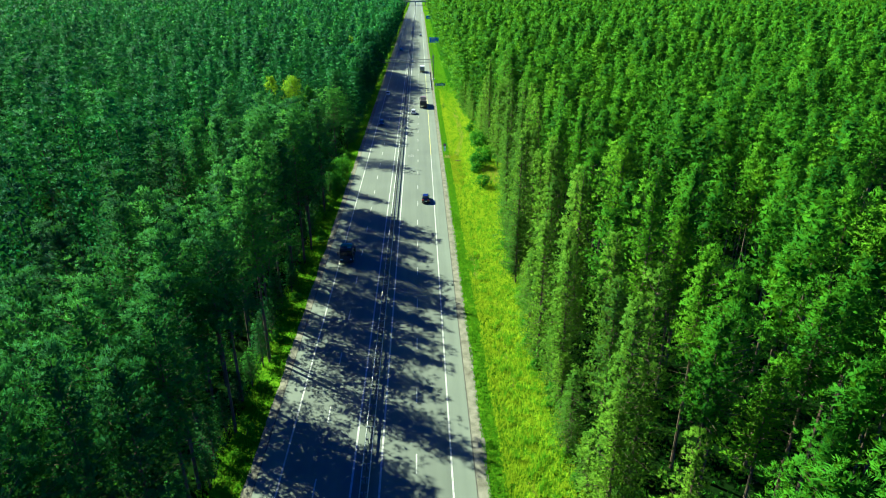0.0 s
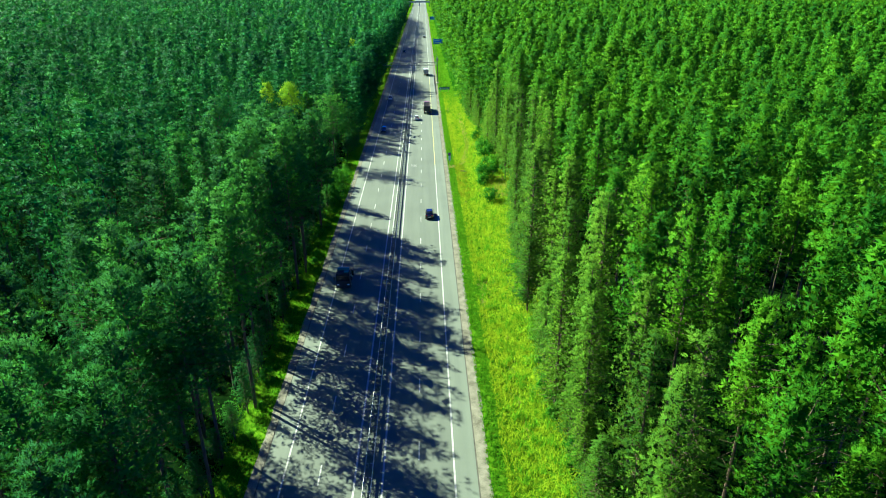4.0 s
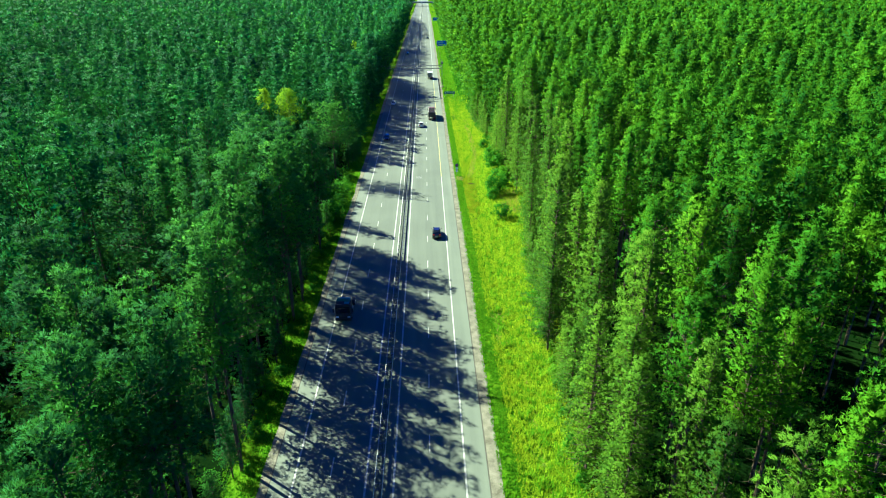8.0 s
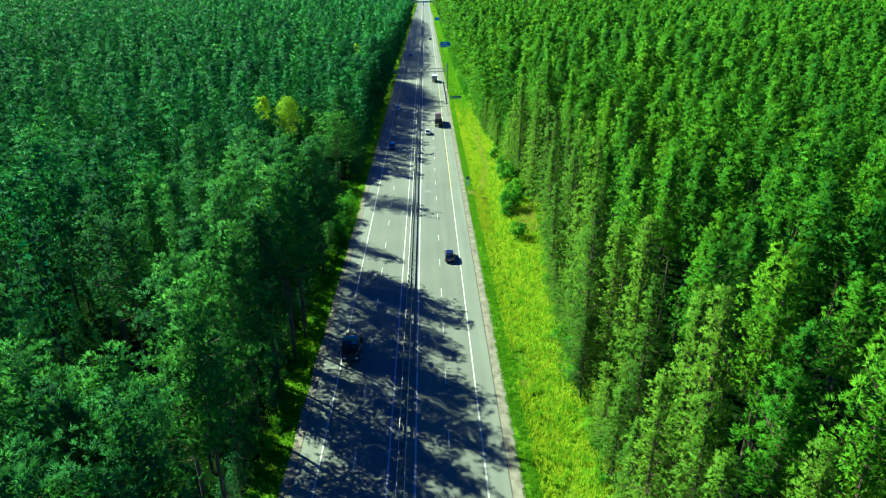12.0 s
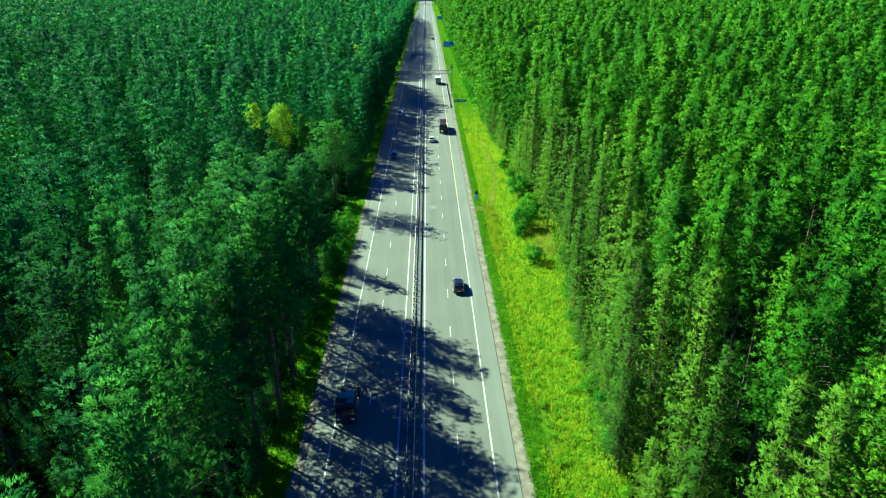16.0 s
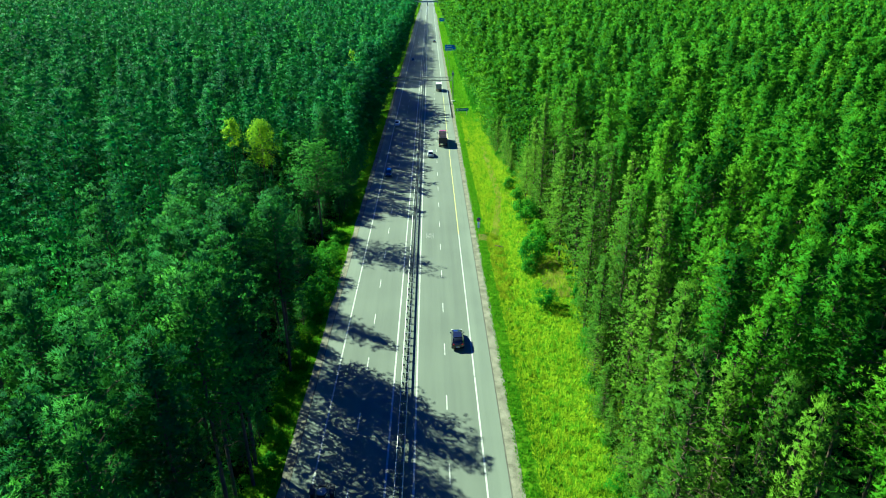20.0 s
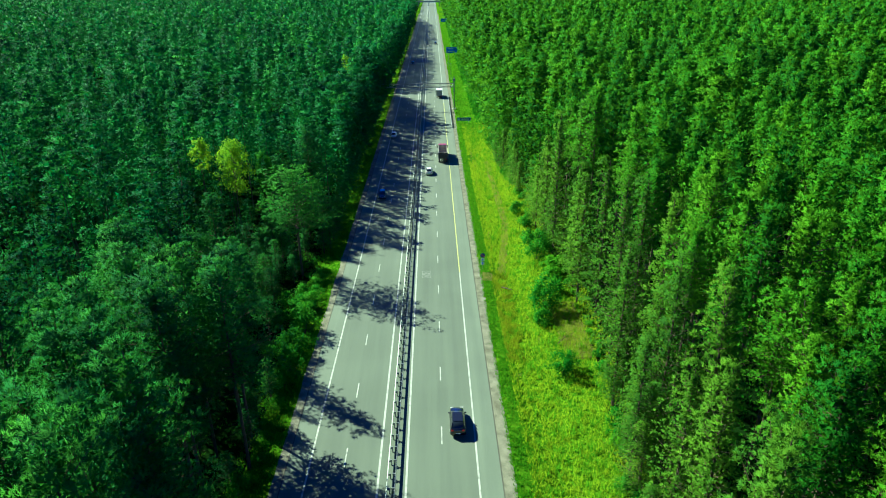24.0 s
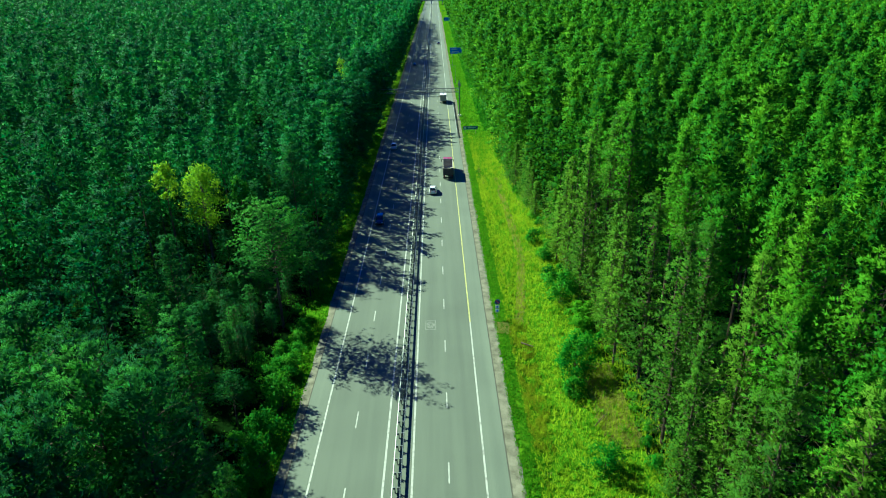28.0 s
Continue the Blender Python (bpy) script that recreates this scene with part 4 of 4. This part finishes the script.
def bridge(y):
    """A concrete road bridge that crosses far ahead."""
    t = thing("road_bridge", "pale concrete bridge crossing the highway far ahead", "bridge", pose(0, y, 0))
    bm = bmesh.new()
    box(bm, (150, 11, 1.3), (5, 0, 5.9), 0.1)
    part("deck", bm, CONCRETE, t)
    for dy in (-5.3, 5.3):
        bm = bmesh.new()
        box(bm, (150, 0.3, 1.0), (5, dy, 7.0))
        part("parapet", bm, CONCRETE, t)
    for x in (-17.0, 0.0, 17.0):
        bm = bmesh.new()
        box(bm, (1.2, 8, 6.3), (x, 0, 2.2), 0.1)
        part("pier", bm, CONCRETE, t)
    for s in (-1, 1):
        bm = bmesh.new()
        box(bm, (60, 16, 7.0), (s * 62 + 5, 0, 2.4), top=(0.75, 0.7))
        part("abutment", bm, GROUND, t, "grassy embankment of the bridge")


bridge(1120.0)


# ---- vehicles ----
def wheel(parent, x, y, r, w):
    bm = bmesh.new()
    tube(bm, (x - w / 2, y, r), (x + w / 2, y, r), r, sides=18)
    bmesh.ops.bevel(bm, geom=[e for e in bm.edges if abs(e.verts[0].co.x - e.verts[1].co.x) < 1e-5], offset=r * 0.12, segments=1, affect="EDGES")
    hub = part("wheel", bm, RUBBER, parent)
    s = 1 if x > 0 else -1
    bm = bmesh.new()
    tube(bm, (x + s * (w / 2 - 0.03), y, r), (x + s * (w / 2 + 0.012), y, r), r * 0.6, r * 0.5, sides=14)
    part("rim", bm, RIM, hub, "bright metal rim")


def loft(sections):
    """A closed shell through cross sections (y, z_low, z_high, half width low, half width high)."""
    bm = bmesh.new()
    rings = []
    for y, z0, z1, w0, w1 in sections:
        zm = z0 + (z1 - z0) * 0.55
        ring = [(-w0 * 0.94, z0), (-w0, z0 + (zm - z0) * 0.5), (-(w0 + w1) / 2, zm), (-w1, z1 - 0.06), (-w1 * 0.86, z1), (w1 * 0.86, z1), (w1, z1 - 0.06), ((w0 + w1) / 2, zm), (w0, z0 + (zm - z0) * 0.5), (w0 * 0.94, z0)]
        rings.append([bm.verts.new((x, y, z)) for x, z in ring])
    for a, b in zip(rings, rings[1:]):
        for i in range(10):
            bm.faces.new((a[i], a[(i + 1) % 10], b[(i + 1) % 10], b[i]))
    bm.faces.new(rings[0][::-1])
    bm.faces.new(rings[-1])
    bmesh.ops.recalc_face_normals(bm, faces=bm.faces)
    return bm


def car(label, x, y, north, mat, tall=0.0, wagon=False):
    """A passenger car that faces north or south."""
    t = thing("car", label, "car", pose(x, y, 0, 0, 0, 0 if north else 180), "vehicles on the road")
    k = tall
    part("body", loft([(-2.2, 0.42, 0.80 + k, 0.80, 0.74), (-2.12, 0.30, 0.98 + k, 0.88, 0.80), (-1.3, 0.26, 1.0 + k, 0.90, 0.84), (0.9, 0.26, 0.96 + k, 0.90, 0.82), (1.7, 0.28, 0.84 + k, 0.88, 0.76), (2.15, 0.34, 0.70 + k, 0.80, 0.68), (2.24, 0.42, 0.60 + k, 0.70, 0.60)]), mat, t, smooth=True)
    back = -2.0 if wagon else -1.75
    part("cabin", loft([(back, 0.95 + k, 1.02 + k, 0.76, 0.72), (back + 0.45, 0.95 + k, 1.40 + k, 0.77, 0.60), (-0.3, 0.95 + k, 1.46 + k, 0.78, 0.61), (0.35, 0.95 + k, 1.42 + k, 0.78, 0.60), (1.15, 0.92 + k, 1.0 + k, 0.76, 0.68)]), GLASS, t, "dark tinted glazing", smooth=True)
    bm = bmesh.new()
    box(bm, (1.16, 1.55 if wagon else 1.25, 0.05), (0, -0.55 if wagon else -0.35, 1.46 + k), 0.02)
    part("roof", bm, mat, t)
    for s in (-1, 1):
        for py, pz, ty, tz in ((0.38, 1.44, 1.12, 1.0), (-0.4, 1.44, -0.42, 0.98), (back + 0.5, 1.42, back + 0.05, 1.0)):
            bm = bmesh.new()
            tube(bm, (s * 0.60, py, pz + k), (s * 0.75, ty, tz + k), 0.04, sides=6)
            part("pillar", bm, mat, t)
        for wy in (-1.35, 1.38):
            wheel(t, s * 0.80, wy, 0.33, 0.22)
        bm = bmesh.new()
        box(bm, (0.36, 0.12, 0.16), (s * 0.58, 2.12, 0.62 + k), 0.02)
        part("headlight", bm, LAMP_CLEAR, t, "clear headlamp")
        bm = bmesh.new()
        box(bm, (0.30, 0.08, 0.20), (s * 0.60, -2.17, 0.80 + k), 0.02)
        part("tail_light", bm, LAMP_RED, t, "red tail lamp")
        bm = bmesh.new()
        box(bm, (0.18, 0.10, 0.13), (s * 0.96, 0.75, 1.0 + k), 0.03)
        part("mirror", bm, mat, t)
    bm = bmesh.new()
    box(bm, (0.52, 0.02, 0.12), (0, -2.23, 0.62))
    part("plate_bar", bm, WHITE, t, "plain pale plate")
    return t


def cab(t, mat, y0, y1, w=2.45, top=2.95, screen=GLASS):
    """A lorry cab between y0 (back) and y1 (front)."""
    ym, d = (y0 + y1) / 2, y1 - y0
    bm = bmesh.new()
    box(bm, (w, d, top - 0.75), (0, ym, (top + 0.75) / 2), 0.10, top=(0.93, 0.86), shift=-0.06)
    shell = part("cab", bm, mat, t)
    bm = bmesh.new()
    box(bm, (w * 0.86, 0.06, 0.95), (0, y1 - 0.045, top - 0.85), 0.02, turn=Matrix.Rotation(radians(4), 4, "X"))
    part("windscreen", bm, screen, shell, "dark windscreen")
    for s in (-1, 1):
        bm = bmesh.new()
        box(bm, (0.05, d * 0.45, 0.7), (s * (w / 2 - 0.025), ym + 0.2, top - 0.85), 0.015, turn=Matrix.Rotation(radians(-s * 2), 4, "Y"))
        part("side_window", bm, GLASS, shell)
        bm = bmesh.new()
        box(bm, (0.22, 0.12, 0.65), (s * (w / 2 + 0.24), y1 - 0.15, top - 0.9), 0.03)
        tube(bm, (s * (w / 2 - 0.05), y1 - 0.15, top - 0.6), (s * (w / 2 + 0.24), y1 - 0.15, top - 0.6), 0.02, sides=5)
        part("mirror", bm, CHASSIS, shell)
        bm = bmesh.new()
        box(bm, (0.4, 0.08, 0.22), (s * 0.85, y1 + 0.0, 0.95), 0.02)
        part("headlight", bm, LAMP_CLEAR, shell)
    bm = bmesh.new()
    box(bm, (w, 0.25, 0.5), (0, y1 - 0.05, 0.62), 0.05)
    part("bumper", bm, CHASSIS, t)
    bm = bmesh.new()
    box(bm, (w * 0.9, d * 0.55, 0.05), (0, ym - 0.1, top + 0.01), 0.02)
    part("roof_panel", bm, mat, shell)
    return shell


def frame_rails(t, y0, y1):
    bm = bmesh.new()
    for s in (-0.42, 0.42):
        box(bm, (0.10, y1 - y0, 0.25), (s, (y0 + y1) / 2, 0.9))
    for i in range(5):
        box(bm, (0.84, 0.1, 0.18), (0, y0 + 0.3 + (y1 - y0 - 0.6) * i / 4, 0.9))
    part("chassis", bm, CHASSIS, t)


def dump_truck(x, y):
    """A dumper with a red cab and a pale open body, part filled; its tail stands at y."""
    t = thing("dump_truck", "dump truck with red cab and pale open body holding sand", "truck", pose(x, y, 0), "vehicles on the road")
    frame_rails(t, 0.3, 10.2)
    cab(t, CAB_RED, 8.4, 10.5)
    z0, z1, yb, yf, w = 1.25, 2.9, 0.25, 7.9, 2.5
    for name, size, at in (("side_wall", (0.09, yf - yb, z1 - z0), (-w / 2 + 0.045, (yb + yf) / 2, (z0 + z1) / 2)), ("side_wall", (0.09, yf - yb, z1 - z0), (w / 2 - 0.045, (yb + yf) / 2, (z0 + z1) / 2)),
                           ("front_wall", (w - 0.19, 0.1, z1 - z0 + 0.35), (0, yf - 0.05, (z0 + z1) / 2 + 0.17)), ("bed_floor", (w - 0.19, yf - yb - 0.2, 0.1), (0, (yb + yf) / 2, z0 + 0.05))):
        bm = bmesh.new()
        box(bm, size, at, 0.015)
        part(name, bm, BED_PALE, t)
    bm = bmesh.new()
    box(bm, (w, 0.12, z1 - z0 + 0.1), (0, yb - 0.06, (z0 + z1) / 2), 0.02)
    for i in range(4):
        box(bm, (0.08, 0.06, z1 - z0), (-0.9 + 0.6 * i, yb - 0.14, (z0 + z1) / 2))
    part("tailgate", bm, BED_DARK, t, "dark tailgate")
    for s in (-1, 1):
        for i in range(7):
            bm = bmesh.new()
            box(bm, (0.07, 0.1, z1 - z0), (s * (w / 2 + 0.03), yb + 0.5 + 1.1 * i, (z0 + z1) / 2))
            part("rib", bm, BED_PALE, t)
        bm = bmesh.new()
        box(bm, (0.14, yf - yb, 0.09), (s * (w / 2 - 0.03), (yb + yf) / 2, z1 + 0.045), 0.015)
        part("top_rail", bm, BED_PALE, t)
        for wy in (1.3, 2.65, 9.2):
            wheel(t, s * 1.02, wy, 0.52, 0.42)
        bm = bmesh.new()
        box(bm, (0.4, 0.06, 0.14), (s * 0.9, 0.24, 0.95), 0.02)
        part("tail_light", bm, LAMP_RED, t)
    bm = bmesh.new()
    n = 14
    grid = []
    for j in range(n + 1):
        row = []
        for i in range(9):
            px, py = -1.14 + 2.28 * i / 8, yb + 0.15 + 5.2 * j / n
            heap = 0.75 * math.exp(-((px / 0.75) ** 2)) * math.sin(math.pi * min(1, max(0, (py - 0.3) / 5.2))) + 0.05 * noise.noise(Vector((px * 2, py * 2, 1)))
            row.append(bm.verts.new((px, py, z0 + 0.12 + max(0, heap))))
        grid.append(row)
    for a, b in zip(grid, grid[1:]):
        for i in range(8):
            bm.faces.new((a[i], a[i + 1], b[i + 1], b[i]))
    part("sand_load", bm, SAND, t, "pale heaped sand", smooth=True)
    bm = bmesh.new()
    box(bm, (2.3, 0.1, 0.3), (0, 0.22, 0.6), 0.02)
    part("rear_bumper", bm, CHASSIS, t)


def box_truck(x, y):
    """A small lorry with a grey box body and a white cab; its tail stands at y."""
    t = thing("box_truck", "box truck with grey rear doors and white roof", "truck", pose(x, y, 0), "vehicles on the road")
    frame_rails(t, 0.2, 7.6)
    cab(t, BOX_WHITE, 5.9, 7.8, 2.2, 2.4)
    bm = bmesh.new()
    box(bm, (2.4, 5.5, 2.25), (0, 2.85, 2.2), 0.03)
    body = part("box_body", bm, BOX_GREY, t)
    bm = bmesh.new()
    box(bm, (2.42, 5.52, 0.06), (0, 2.85, 3.36), 0.015)
    part("roof", bm, BOX_WHITE, body, "pale roof sheet")
    for s in (-1, 1):
        bm = bmesh.new()
        box(bm, (1.14, 0.05, 2.1), (s * 0.59, 0.07, 2.2), 0.015)
        part("rear_door", bm, BOX_GREY, body)
        for k in (0.35, 0.8):
            bm = bmesh.new()
            tube(bm, (s * k, 0.02, 1.2), (s * k, 0.02, 3.2), 0.02, sides=6)
            part("locking_bar", bm, STEEL, body)
        for wy in (1.6, 6.6):
            wheel(t, s * 0.92, wy, 0.44, 0.34)
        bm = bmesh.new()
        box(bm, (0.3, 0.06, 0.14), (s * 0.9, 0.12, 0.9), 0.02)
        part("tail_light", bm, LAMP_RED, t)
    bm = bmesh.new()
    box(bm, (2.2, 0.1, 0.25), (0, 0.12, 0.62), 0.02)
    part("rear_bumper", bm, CHASSIS, t)


def tractor_unit(x, y):
    """A dark lorry tractor without its trailer that faces south; its nose stands at y."""
    t = thing("tractor_truck", "dark green tractor truck with flat bare chassis", "truck", pose(x, y, 0, 0, 0, 180), "vehicles on the road")
    frame_rails(t, -6.6, -0.3)
    cab(t, CHASSIS, -2.3, 0.0, 2.4, 2.9)
    bm = bmesh.new()
    box(bm, (2.1, 0.9, 0.5), (0, -1.75, 3.05), 0.1, top=(0.9, 0.6))
    part("wind_deflector", bm, CAB_GREEN, t, "bright green roof deflector")
    bm = bmesh.new()
    box(bm, (0.75, 0.9, 0.06), (-0.55, -0.9, 2.97), 0.02)
    part("roof_hatch", bm, CAB_GREEN, t, "pale green roof hatch")
    for s in (-1, 1):
        bm = bmesh.new()
        tube(bm, (s * 0.85, -3.6, 0.75), (s * 0.85, -2.5, 0.75), 0.33, sides=14)
        part("fuel_tank", bm, GREY_METAL, t)
        for wy in (-1.2, -5.6):
            wheel(t, s * 1.0, wy, 0.52, 0.4 if wy < -3 else 0.32)
        bm = bmesh.new()
        box(bm, (0.5, 1.3, 0.06), (s * 0.98, -5.6, 1.14), 0.02)
        part("mudguard", bm, CHASSIS, t)
    bm = bmesh.new()
    tube(bm, (0, -5.3, 1.03), (0, -5.3, 1.16), 0.5, sides=18)
    part("coupling_plate", bm, GREY_METAL, t)
    bm = bmesh.new()
    for s in (-0.6, 0.6):
        tube(bm, (s, -2.5, 1.0), (s, -2.5, 2.6), 0.05, sides=6)
    tube(bm, (-0.6, -2.5, 2.6), (0.6, -2.5, 2.6), 0.05, sides=6)
    part("hose_frame", bm, RED, t, "red hose rack behind the cab")


dump_truck(7.25, 202.0)
box_truck(7.3, 300.0)
tractor_unit(-7.6, 58.0)
car("black sport utility car on the sunlit lane", 7.05, 92.3, True, CAR_BLACK, 0.18, True)
car("white hatchback on the sunlit inner lane", 3.45, 192.8, True, CAR_WHITE, 0.05, True)
car("dark navy car in the tree shade, facing the camera", -7.4, 174.0, False, CAR_NAVY, 0.15, True)
car("silver car in the shade of the western pines", -8.0, 233.5, False, CAR_SILVER)
car("dark car far ahead on the highway", 7.0, 520.0, True, CAR_BLACK)
car("dark car far ahead on the shaded carriageway", -6.8, 410.0, False, CAR_NAVY)
